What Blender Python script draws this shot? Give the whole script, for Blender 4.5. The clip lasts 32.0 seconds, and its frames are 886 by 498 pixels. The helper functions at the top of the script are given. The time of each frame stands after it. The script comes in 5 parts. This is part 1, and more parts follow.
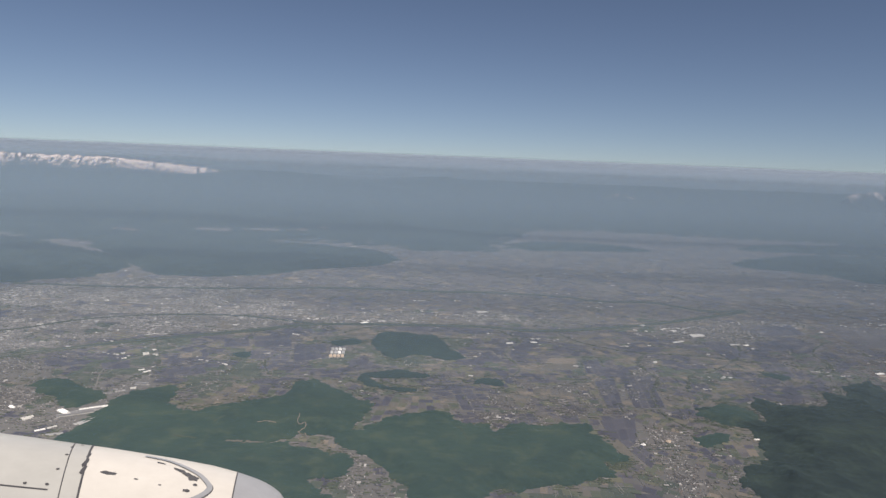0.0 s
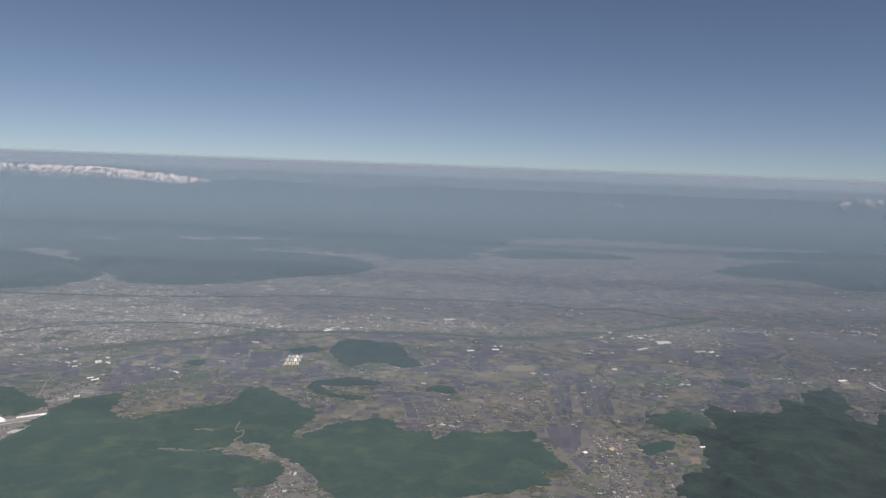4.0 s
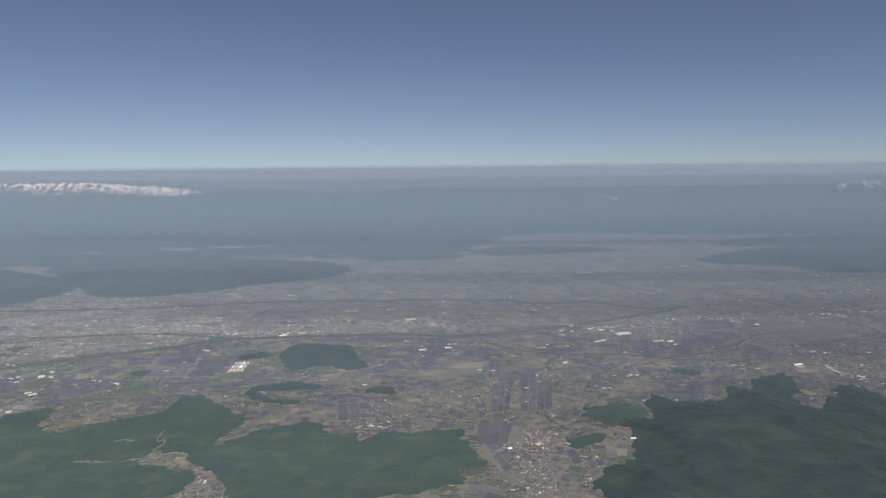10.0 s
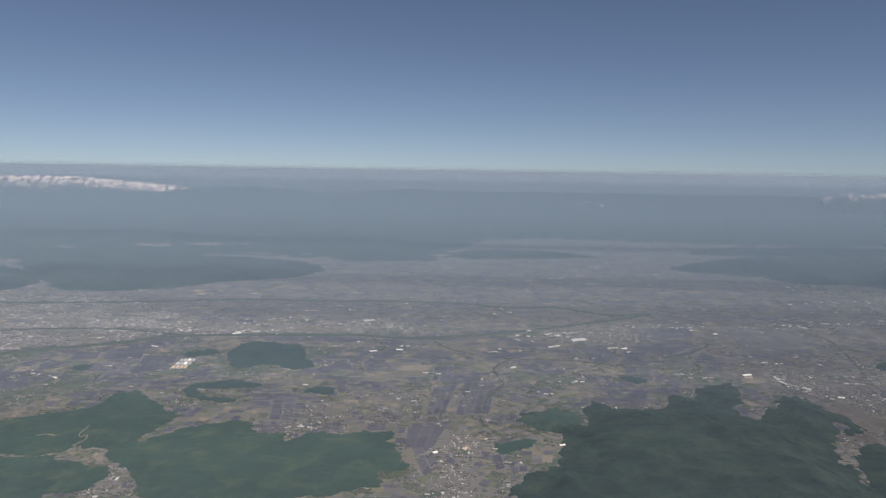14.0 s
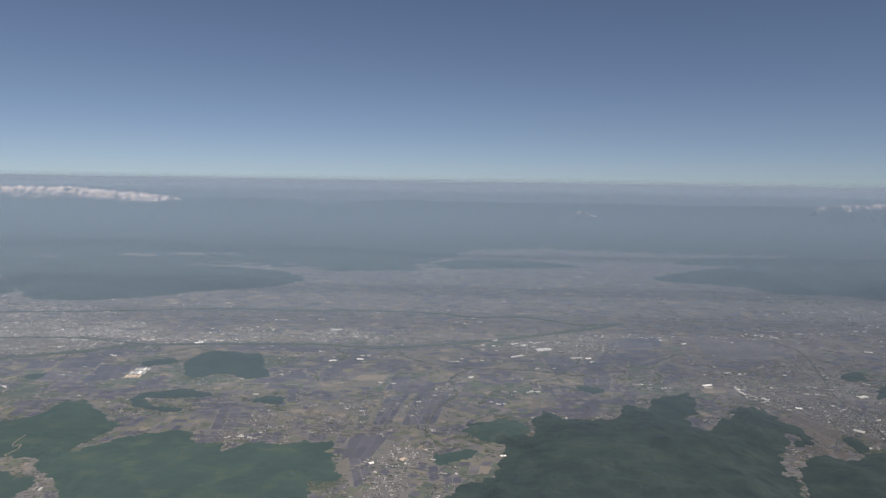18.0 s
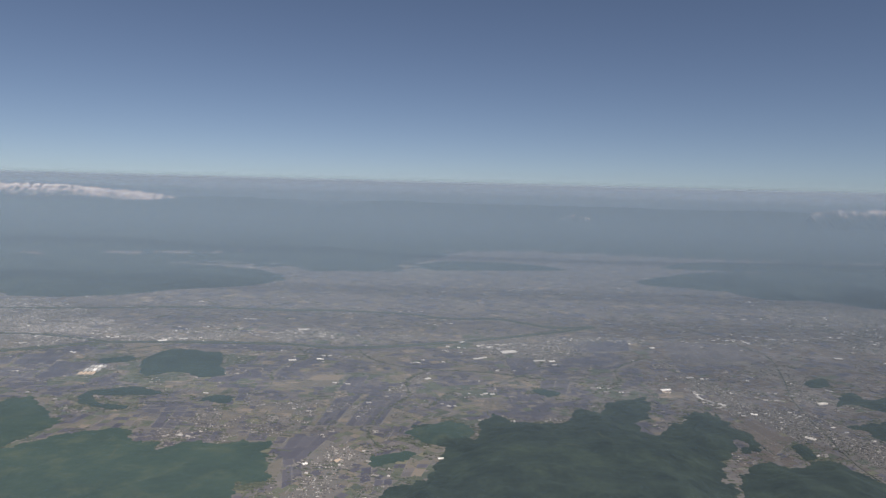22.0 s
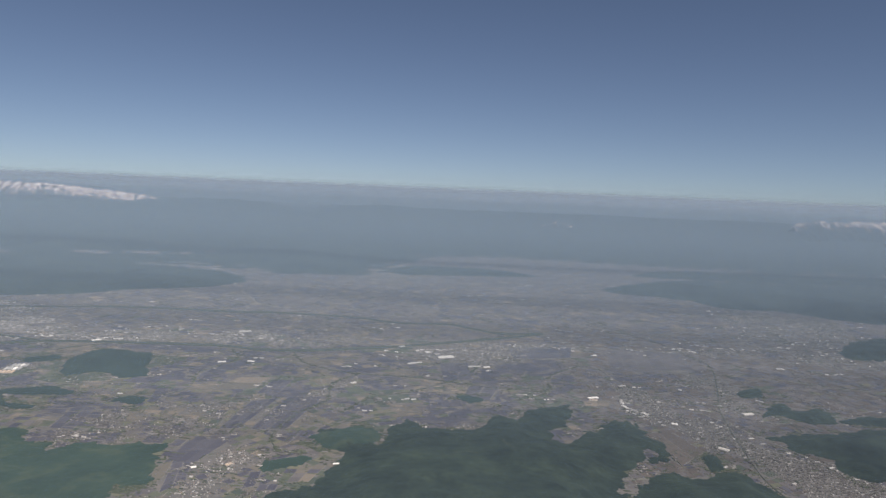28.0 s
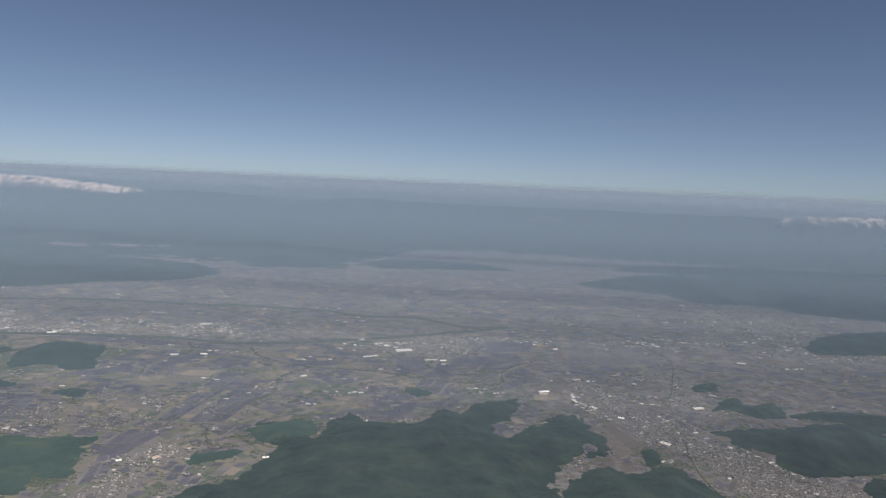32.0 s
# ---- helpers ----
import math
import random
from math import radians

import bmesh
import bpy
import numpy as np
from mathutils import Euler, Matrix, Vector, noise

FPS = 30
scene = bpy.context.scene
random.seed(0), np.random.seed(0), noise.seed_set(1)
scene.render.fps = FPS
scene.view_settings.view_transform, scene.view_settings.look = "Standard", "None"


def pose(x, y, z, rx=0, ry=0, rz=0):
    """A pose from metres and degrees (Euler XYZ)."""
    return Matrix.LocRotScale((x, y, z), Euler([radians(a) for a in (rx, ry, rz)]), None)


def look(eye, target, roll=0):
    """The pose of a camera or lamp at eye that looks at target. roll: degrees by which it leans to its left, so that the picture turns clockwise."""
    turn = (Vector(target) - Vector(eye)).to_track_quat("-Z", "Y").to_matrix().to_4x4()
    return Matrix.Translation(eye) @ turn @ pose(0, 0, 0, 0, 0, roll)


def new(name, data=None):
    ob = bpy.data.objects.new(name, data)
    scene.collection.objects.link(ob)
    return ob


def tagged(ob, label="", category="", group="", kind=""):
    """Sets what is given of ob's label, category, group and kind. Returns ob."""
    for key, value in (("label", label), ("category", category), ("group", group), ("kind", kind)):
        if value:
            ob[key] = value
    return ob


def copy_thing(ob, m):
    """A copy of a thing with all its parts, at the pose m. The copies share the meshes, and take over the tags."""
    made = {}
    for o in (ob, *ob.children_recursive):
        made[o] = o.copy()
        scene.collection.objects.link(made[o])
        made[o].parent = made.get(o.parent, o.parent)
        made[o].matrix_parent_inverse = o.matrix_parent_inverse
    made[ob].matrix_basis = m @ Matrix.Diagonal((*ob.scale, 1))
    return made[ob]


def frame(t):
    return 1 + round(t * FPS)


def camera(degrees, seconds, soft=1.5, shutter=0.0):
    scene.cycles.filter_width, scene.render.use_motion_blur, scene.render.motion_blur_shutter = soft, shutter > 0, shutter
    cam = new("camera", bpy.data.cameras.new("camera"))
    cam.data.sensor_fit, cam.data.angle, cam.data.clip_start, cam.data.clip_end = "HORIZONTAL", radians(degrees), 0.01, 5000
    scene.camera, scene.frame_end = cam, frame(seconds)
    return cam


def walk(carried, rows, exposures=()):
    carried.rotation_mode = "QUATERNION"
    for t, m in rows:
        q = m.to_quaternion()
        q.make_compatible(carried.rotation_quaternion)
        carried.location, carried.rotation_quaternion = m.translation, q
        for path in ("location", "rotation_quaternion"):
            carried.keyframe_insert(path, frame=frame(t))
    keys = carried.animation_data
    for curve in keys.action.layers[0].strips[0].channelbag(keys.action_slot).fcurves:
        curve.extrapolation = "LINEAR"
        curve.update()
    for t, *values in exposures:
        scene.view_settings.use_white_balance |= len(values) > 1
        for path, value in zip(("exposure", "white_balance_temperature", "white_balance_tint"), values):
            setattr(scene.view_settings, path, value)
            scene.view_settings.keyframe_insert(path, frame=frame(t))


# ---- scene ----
cam = camera(67.5, 32.0, soft=1.42)
PATH = [
    (0, (-0.062, 0.002, 88.052), (-0.062, 1.981, 87.769), 2.3),
    (0.5, (2.439, 0.273, 87.98), (2.437, 2.254, 87.702), 2.3),
    (1, (4.972, 0.554, 87.926), (4.968, 2.536, 87.653), 2.2),
    (1.5, (7.543, 0.786, 87.823), (7.538, 2.768, 87.555), 2.3),
    (2, (10.063, 1.024, 87.726), (10.056, 3.007, 87.461), 2.2),
    (2.5, (12.536, 1.226, 87.667), (12.528, 3.209, 87.406), 2.3),
    (3, (14.984, 1.505, 87.489), (14.976, 3.488, 87.229), 2.3),
    (3.5, (17.456, 1.775, 87.268), (17.449, 3.758, 87.01), 2.3),
    (4, (20.016, 2.111, 87.139), (20.007, 4.095, 86.884), 2.1),
    (4.5, (22.562, 2.495, 87.036), (22.555, 4.477, 86.77), 2.2),
    (6.5, (32.658, 3.876, 86.555), (32.635, 5.857, 86.28), 0.3),
    (7, (35.029, 4.183, 86.339), (35.003, 6.164, 86.066), 0.2),
    (7.5, (37.528, 4.543, 86.101), (37.495, 6.523, 85.816), -0.0),
    (8, (40.057, 4.955, 86.126), (40.028, 6.934, 85.833), -0.0),
    (8.5, (42.59, 5.316, 85.939), (42.563, 7.295, 85.649), 0.0),
    (9, (45.055, 5.545, 85.811), (45.025, 7.526, 85.535), -0.1),
    (9.5, (47.485, 5.8, 85.724), (47.445, 7.783, 85.465), -0.4),
    (10, (50.083, 6.073, 85.5), (50.039, 8.056, 85.249), -0.6),
    (10.5, (52.594, 6.455, 85.306), (52.564, 8.438, 85.047), -0.5),
    (11, (55.116, 6.831, 85.167), (55.091, 8.814, 84.907), -0.6),
    (11.5, (57.619, 7.161, 85.128), (57.588, 9.144, 84.873), -0.6),
    (12, (60.126, 7.435, 84.969), (60.093, 9.42, 84.724), -0.4),
    (12.5, (62.621, 7.691, 84.737), (62.583, 9.679, 84.515), -0.0),
    (13, (65.13, 8.156, 84.62), (65.095, 10.143, 84.388), 0.5),
    (13.5, (67.557, 8.374, 84.428), (67.524, 10.359, 84.188), 0.8),
    (14, (70.162, 8.773, 84.373), (70.127, 10.758, 84.132), 0.9),
    (14.5, (72.654, 9.138, 84.205), (72.619, 11.123, 83.967), 0.7),
    (16.5, (82.636, 10.187, 83.691), (82.593, 12.177, 83.498), 0.9),
    (17, (85.132, 10.684, 83.534), (85.088, 12.674, 83.335), 0.8),
    (17.5, (87.576, 11.159, 83.362), (87.53, 13.148, 83.161), 0.9),
    (18, (89.944, 11.499, 83.229), (89.897, 13.488, 83.021), 0.9),
    (18.5, (92.534, 11.832, 83.168), (92.484, 13.821, 82.962), 0.9),
    (19, (94.998, 12.338, 83.008), (94.946, 14.326, 82.8), 0.9),
    (19.5, (97.426, 12.775, 82.927), (97.37, 14.763, 82.714), 0.9),
    (20, (99.876, 13.157, 82.811), (99.818, 15.145, 82.598), 1.2),
    (20.5, (102.371, 13.517, 82.697), (102.311, 15.505, 82.487), 1.2),
    (21, (104.859, 13.899, 82.654), (104.796, 15.888, 82.448), 1.5),
    (21.5, (107.291, 14.26, 82.584), (107.228, 16.249, 82.382), 1.6),
    (22, (109.695, 14.658, 82.48), (109.632, 16.647, 82.278), 1.5),
    (22.5, (112.187, 15.054, 82.407), (112.124, 17.043, 82.206), 1.7),
    (23, (114.651, 15.453, 82.315), (114.588, 17.442, 82.118), 1.8),
    (23.5, (117.0, 15.77, 82.358), (116.936, 17.76, 82.164), 1.9),
    (24, (119.529, 16.199, 82.234), (119.466, 18.189, 82.043), 1.9),
    (24.5, (121.966, 16.619, 82.235), (121.903, 18.609, 82.046), 2.1),
    (25, (124.352, 17.017, 82.114), (124.29, 19.007, 81.928), 2.2),
    (25.5, (126.717, 17.324, 82.107), (126.657, 19.315, 81.923), 2.1),
    (27.5, (136.604, 18.846, 81.886), (136.544, 20.837, 81.703), 2.3),
    (28, (139.036, 19.226, 81.815), (138.975, 21.217, 81.631), 2.4),
    (28.5, (141.38, 19.667, 81.728), (141.32, 21.657, 81.543), 2.5),
    (29, (143.863, 20.099, 81.702), (143.803, 22.09, 81.516), 2.5),
    (29.5, (146.292, 20.573, 81.663), (146.233, 22.563, 81.475), 2.5),
    (30, (148.702, 20.96, 81.662), (148.644, 22.95, 81.471), 2.5),
    (30.5, (151.172, 21.394, 81.574), (151.115, 23.384, 81.381), 2.6),
    (31, (153.449, 21.779, 81.497), (153.393, 23.769, 81.302), 2.6),
    (31.5, (155.864, 22.214, 81.395), (155.808, 24.204, 81.198), 2.5),
    (32, (158.135, 22.727, 81.356), (158.08, 24.717, 81.156), 2.6),
]
walk(cam, [(t, look(eye, target, roll)) for t, eye, target, roll in PATH], ((0.0, 0.0, 7230, 16.2), (32.0, 0.0, 7170, 16.2)))
# The landscape is laid out at one fortieth of its true size: 1 m here is 40 m outdoors.

# ---- world, sun and exposure ----
SUN_EL, SUN_AZ = 50.0, 148.0            # degrees; azimuth clockwise from +y
world = bpy.data.worlds.new("sky")
scene.world = world
world.use_nodes = True
wn, wl = world.node_tree.nodes, world.node_tree.links
sky = wn.new("ShaderNodeTexSky")
sky.sky_type, sky.sun_disc = "NISHITA", False
sky.sun_elevation, sky.sun_rotation = radians(SUN_EL), radians(SUN_AZ)
sky.altitude, sky.air_density, sky.dust_density, sky.ozone_density = 3400, 1.0, 0.9, 2.5
wn["Background"].inputs["Strength"].default_value = 0.071
coord, lift = wn.new("ShaderNodeTexCoord"), wn.new("ShaderNodeVectorMath")
lift.inputs[1].default_value = (0, 0, 0.041)          # the eye stands high: the sky's rim lies below the level line
wl.new(coord.outputs["Generated"], lift.inputs[0])
wl.new(lift.outputs[0], sky.inputs["Vector"])
wl.new(sky.outputs["Color"], wn["Background"].inputs["Color"])

sun_data = bpy.data.lights.new("sun", "SUN")
sun_data.energy, sun_data.angle, sun_data.color = 4.8, radians(0.6), (1.0, 0.985, 0.97)
sun = new("sun", sun_data)
a, e = radians(SUN_AZ), radians(SUN_EL)
sun.matrix_world = look((60, 0, 300), Vector((60, 0, 300)) - 100 * Vector((math.sin(a) * math.cos(e), math.cos(a) * math.cos(e), math.sin(e))))


# ---- materials ----
def material(name, rough=0.9, metal=0.0):
    m = bpy.data.materials.new(name)
    m.use_nodes = True
    b = m.node_tree.nodes["Principled BSDF"]
    b.inputs["Roughness"].default_value, b.inputs["Metallic"].default_value = rough, metal
    b.inputs["Specular IOR Level"].default_value, b.inputs["Diffuse Roughness"].default_value = 0.2, 1.0
    return m, m.node_tree.nodes, m.node_tree.links, b


def node(nodes, kind, **sets):
    n = nodes.new(kind)
    for k, v in sets.items():
        n.inputs[k.replace("_", " ")].default_value = v
    return n


def ramp(nodes, links, value, stops):
    r = nodes.new("ShaderNodeValToRGB")
    els = r.color_ramp.elements
    while len(els) < len(stops):
        els.new(0.5)
    for el, (p, c) in zip(els, stops):
        el.position, el.color = p, (*c, 1)
    links.new(value, r.inputs["Fac"])
    return r.outputs["Color"]


def blend(nodes, links, fac, a, b, mode="MIX"):
    m = nodes.new("ShaderNodeMix")
    m.data_type, m.blend_type = "RGBA", mode
    for sock, v in ((m.inputs[0], fac), (m.inputs[6], a), (m.inputs[7], b)):
        if isinstance(v, (int, float)):
            sock.default_value = v
        elif isinstance(v, tuple):
            sock.default_value = (*v, 1)
        else:
            links.new(v, sock)
    return m.outputs[2]


def place_noise(nodes, links, scale, detail=4, rough=0.6, stretch=None):
    g = nodes.new("ShaderNodeNewGeometry")
    n = node(nodes, "ShaderNodeTexNoise", Scale=scale, Detail=detail, Roughness=rough)
    if stretch:
        mp = node(nodes, "ShaderNodeMapping", Scale=stretch)
        links.new(g.outputs["Position"], mp.inputs["Vector"])
        links.new(mp.outputs[0], n.inputs["Vector"])
    else:
        links.new(g.outputs["Position"], n.inputs["Vector"])
    return n.outputs["Fac"]


def mottled(name, stops, scales=(0.15, 1.3), rough=0.9, rand=None, bump=0.0):
    """A surface whose colour wanders along a ramp at two scales; rand: 'object' or 'island' shifts it piece by piece."""
    m, n, l, b = material(name, rough)
    big, small = place_noise(n, l, scales[0]), place_noise(n, l, scales[1], 6, 0.7)
    add = n.new("ShaderNodeMath")
    add.operation = "MULTIPLY_ADD"
    add.inputs[1].default_value, add.inputs[2].default_value = 0.55, 0.0
    l.new(big, add.inputs[0])
    add2 = n.new("ShaderNodeMath")
    add2.operation = "MULTIPLY_ADD"
    add2.inputs[1].default_value = 0.45
    l.new(small, add2.inputs[0])
    l.new(add.outputs[0], add2.inputs[2])
    value = add2.outputs[0]
    if rand:
        both = n.new("ShaderNodeMath")
        both.operation = "ADD"
        l.new(n.new("ShaderNodeObjectInfo").outputs["Random"], both.inputs[0])
        l.new(n.new("ShaderNodeNewGeometry").outputs["Random Per Island"], both.inputs[1])
        wrap = n.new("ShaderNodeMath")
        wrap.operation = "FRACT"
        l.new(both.outputs[0], wrap.inputs[0])
        src = wrap.outputs[0]
        mix = n.new("ShaderNodeMix")
        mix.inputs[0].default_value = 0.65
        l.new(value, mix.inputs[2])
        l.new(src, mix.inputs[3])
        value = mix.outputs[0]
    l.new(ramp(n, l, value, stops), b.inputs["Base Color"])
    if bump:
        bp = node(n, "ShaderNodeBump", Strength=bump, Distance=0.1)
        l.new(small, bp.inputs["Height"])
        l.new(bp.outputs[0], b.inputs["Normal"])
    return m


FOREST = mottled("mixed_forest", [(0.3, (0.027, 0.047, 0.045)), (0.5, (0.032, 0.058, 0.052)), (0.7, (0.044, 0.072, 0.059))], (0.07, 1.1), bump=0.35)
n, l = FOREST.node_tree.nodes, FOREST.node_tree.links
b = n["Principled BSDF"]
dark = b.inputs["Base Color"].links[0].from_socket
patch = n.new("ShaderNodeMapRange")
patch.inputs["From Min"].default_value, patch.inputs["From Max"].default_value, patch.inputs["To Max"].default_value = 0.50, 0.64, 0.9
l.new(place_noise(n, l, 0.11, 6, 0.75), patch.inputs["Value"])
l.new(blend(n, l, patch.outputs[0], dark, (0.052, 0.075, 0.058)), b.inputs["Base Color"])
# Forest colour darkened to imitate the dimming towards the view's right edge.
DIM_FOREST = mottled("dimmed_forest", [(0.34, (0.017, 0.029, 0.031)), (0.5, (0.025, 0.041, 0.039)), (0.66, (0.041, 0.062, 0.050))], (0.11, 1.1), bump=0.3)
HEDGE = mottled("field_trees", [(0.3, (0.056, 0.071, 0.056)), (0.7, (0.092, 0.108, 0.078))], (0.3, 2.0), 0.9, "island")
# Wood colour made bluer to imitate haze over the farther hills and groves.
HAZY_WOOD = mottled("haze_tinted_wood", [(0.3, (0.024, 0.041, 0.044)), (0.5, (0.031, 0.052, 0.052)), (0.7, (0.042, 0.066, 0.060))], (0.1, 1.1), bump=0.3)
GRASS = mottled("river_grass", [(0.3, (0.044, 0.060, 0.048)), (0.6, (0.066, 0.082, 0.062)), (0.8, (0.105, 0.106, 0.083))], (0.06, 0.7))
WATER = mottled("water", [(0.3, (0.05, 0.06, 0.07)), (0.7, (0.08, 0.09, 0.10))], (0.05, 0.4), rough=0.25)
ROAD = mottled("road_surface", [(0.3, (0.125, 0.122, 0.116)), (0.7, (0.180, 0.174, 0.164))], (0.1, 1.0))
PLAIN = mottled("plain_soil", [(0.36, (0.093, 0.098, 0.093)), (0.5, (0.116, 0.115, 0.114)), (0.64, (0.148, 0.139, 0.132))], (0.10, 1.2))
FIELD = {
    "flooded_paddy": mottled("flooded_paddy", [(0.2, (0.061, 0.063, 0.081)), (0.8, (0.086, 0.086, 0.102))], (0.05, 0.6), 0.45, "island"),
    "bare_field": mottled("bare_field", [(0.2, (0.095, 0.094, 0.100)), (0.8, (0.128, 0.122, 0.123))], (0.05, 0.6), 0.9, "island"),
    "stubble_field": mottled("stubble_field", [(0.2, (0.105, 0.103, 0.094)), (0.6, (0.137, 0.127, 0.111)), (0.8, (0.182, 0.159, 0.133))], (0.05, 0.6), 0.9, "island"),
    "damp_field": mottled("damp_field", [(0.2, (0.083, 0.082, 0.092)), (0.8, (0.105, 0.103, 0.109))], (0.05, 0.6), 0.7, "island"),
    "tilled_field": mottled("tilled_field", [(0.2, (0.080, 0.075, 0.073)), (0.8, (0.106, 0.096, 0.090))], (0.05, 0.6), 0.9, "island"),
    "orchard": mottled("orchard", [(0.2, (0.060, 0.076, 0.068)), (0.8, (0.084, 0.100, 0.083))], (0.3, 1.6), 0.9, "island"),
    "green_field": mottled("green_field", [(0.2, (0.074, 0.089, 0.072)), (0.5, (0.097, 0.108, 0.085)), (0.8, (0.130, 0.130, 0.097))], (0.05, 0.6), 0.9, "island"),
}
TOWN = mottled("built_up_ground", [(0.3, (0.098, 0.099, 0.098)), (0.7, (0.150, 0.148, 0.144))], (0.25, 1.6))
HOUSE = mottled("house_roofs_and_walls", [(0.15, (0.100, 0.102, 0.108)), (0.42, (0.168, 0.167, 0.168)), (0.62, (0.218, 0.214, 0.208)), (0.74, (0.280, 0.273, 0.260)), (0.83, (0.50, 0.49, 0.465))], (0.2, 2.0), 0.7, "island")
FARM = mottled("farmhouse_roofs_and_walls", [(0.15, (0.075, 0.076, 0.082)), (0.45, (0.125, 0.122, 0.120)), (0.64, (0.170, 0.166, 0.160)), (0.75, (0.235, 0.228, 0.216)), (0.84, (0.46, 0.45, 0.43))], (0.2, 2.0), 0.7, "island")
WHITE_WALL = mottled("pale_cladding", [(0.3, (0.41, 0.40, 0.37)), (0.7, (0.56, 0.55, 0.51))], (0.5, 4.0), 0.6)
WHITE_ROOF = mottled("white_sheet_roof", [(0.2, (0.30, 0.305, 0.30)), (0.5, (0.50, 0.50, 0.475)), (0.8, (0.82, 0.81, 0.77))], (0.5, 4.0), 0.5, "object")
GREY_ROOF = mottled("grey_sheet_roof", [(0.2, (0.17, 0.172, 0.172)), (0.5, (0.26, 0.26, 0.255)), (0.8, (0.38, 0.378, 0.365))], (0.5, 4.0), 0.5, "object")
RED_ROOF = mottled("terracotta_roof", [(0.3, (0.37, 0.30, 0.23)), (0.7, (0.47, 0.385, 0.30))], (0.5, 4.0), 0.7)


def mountain_material(name, snow_from, snow_to):
    m, n, l, b = material(name)
    g = n.new("ShaderNodeNewGeometry")
    xyz = n.new("ShaderNodeSeparateXYZ")
    l.new(g.outputs["Position"], xyz.inputs[0])
    rough = place_noise(n, l, 0.16, 7, 0.75, (1.0, 0.35, 0.35))
    add = n.new("ShaderNodeMath")
    add.operation = "MULTIPLY_ADD"
    add.inputs[1].default_value = 44.0
    l.new(rough, add.inputs[0])
    l.new(xyz.outputs["Z"], add.inputs[2])
    mr = n.new("ShaderNodeMapRange")
    mr.inputs["From Min"].default_value, mr.inputs["From Max"].default_value = snow_from + 22, snow_to + 22
    l.new(add.outputs[0], mr.inputs["Value"])
    wood = ramp(n, l, place_noise(n, l, 0.03, 5), [(0.35, (0.026, 0.041, 0.046)), (0.65, (0.041, 0.060, 0.060))])
    rock = n.new("ShaderNodeMapRange")
    rock.inputs["From Min"].default_value, rock.inputs["From Max"].default_value = 0.47, 0.57
    l.new(place_noise(n, l, 0.22, 6, 0.7, (1.0, 0.5, 0.28)), rock.inputs["Value"])
    snow = blend(n, l, rock.outputs[0], (0.80, 0.75, 0.74), (0.13, 0.13, 0.15))
    l.new(blend(n, l, mr.outputs[0], wood, snow), b.inputs["Base Color"])
    return m


WOODED_RANGE = mountain_material("wooded_slopes", 90, 99)
SNOW = mottled("old_snow", [(0.3, (0.78, 0.66, 0.60)), (0.7, (0.92, 0.80, 0.73))], (0.05, 0.3), 0.7)
ROCK = mottled("bare_rock", [(0.3, (0.12, 0.12, 0.135)), (0.7, (0.24, 0.235, 0.24))], (0.05, 0.3), 0.9)


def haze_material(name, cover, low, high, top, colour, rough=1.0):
    """A see-through sheet tinted to imitate haze: clear at the ground, full from low to high, and clear again at the
    top.
    """
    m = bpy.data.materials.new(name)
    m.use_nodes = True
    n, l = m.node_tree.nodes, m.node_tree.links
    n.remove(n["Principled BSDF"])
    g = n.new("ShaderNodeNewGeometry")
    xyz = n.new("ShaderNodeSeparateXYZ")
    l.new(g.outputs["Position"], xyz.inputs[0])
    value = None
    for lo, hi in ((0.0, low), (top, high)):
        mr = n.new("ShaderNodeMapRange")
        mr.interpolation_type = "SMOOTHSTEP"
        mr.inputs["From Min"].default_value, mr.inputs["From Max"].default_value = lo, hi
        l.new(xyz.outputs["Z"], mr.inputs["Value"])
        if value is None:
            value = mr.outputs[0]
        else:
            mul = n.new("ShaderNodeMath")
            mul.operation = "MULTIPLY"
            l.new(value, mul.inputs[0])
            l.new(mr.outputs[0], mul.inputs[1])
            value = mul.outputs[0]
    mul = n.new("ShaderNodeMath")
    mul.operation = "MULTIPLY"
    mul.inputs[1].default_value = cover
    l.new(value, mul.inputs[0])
    clear, sheet_tint, mix = n.new("ShaderNodeBsdfTransparent"), n.new("ShaderNodeBsdfDiffuse"), n.new("ShaderNodeMixShader")
    sheet_tint.inputs["Color"].default_value, sheet_tint.inputs["Roughness"].default_value = (*colour, 1), rough
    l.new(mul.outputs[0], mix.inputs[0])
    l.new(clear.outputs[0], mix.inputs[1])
    l.new(sheet_tint.outputs[0], mix.inputs[2])
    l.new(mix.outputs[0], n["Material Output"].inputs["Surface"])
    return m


# Tints of the added sheets that imitate near and far haze.
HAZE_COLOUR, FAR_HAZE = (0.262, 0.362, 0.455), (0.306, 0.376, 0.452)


# ---- builders ----
def mesh(name, verts, faces, mat):
    me = bpy.data.meshes.new(name)
    me.from_pydata(verts, [], faces)
    for one in (mat if isinstance(mat, (list, tuple)) else (mat,)):
        me.materials.append(one)
    return me


def part(name, bm, mat, parent, label=""):
    me = bpy.data.meshes.new(name)
    bm.to_mesh(me)
    bm.free()
    me.materials.append(mat)
    ob = new(name, me)
    ob.parent = parent
    return tagged(ob, label)


TABLE = np.random.RandomState(7).rand(256, 256)


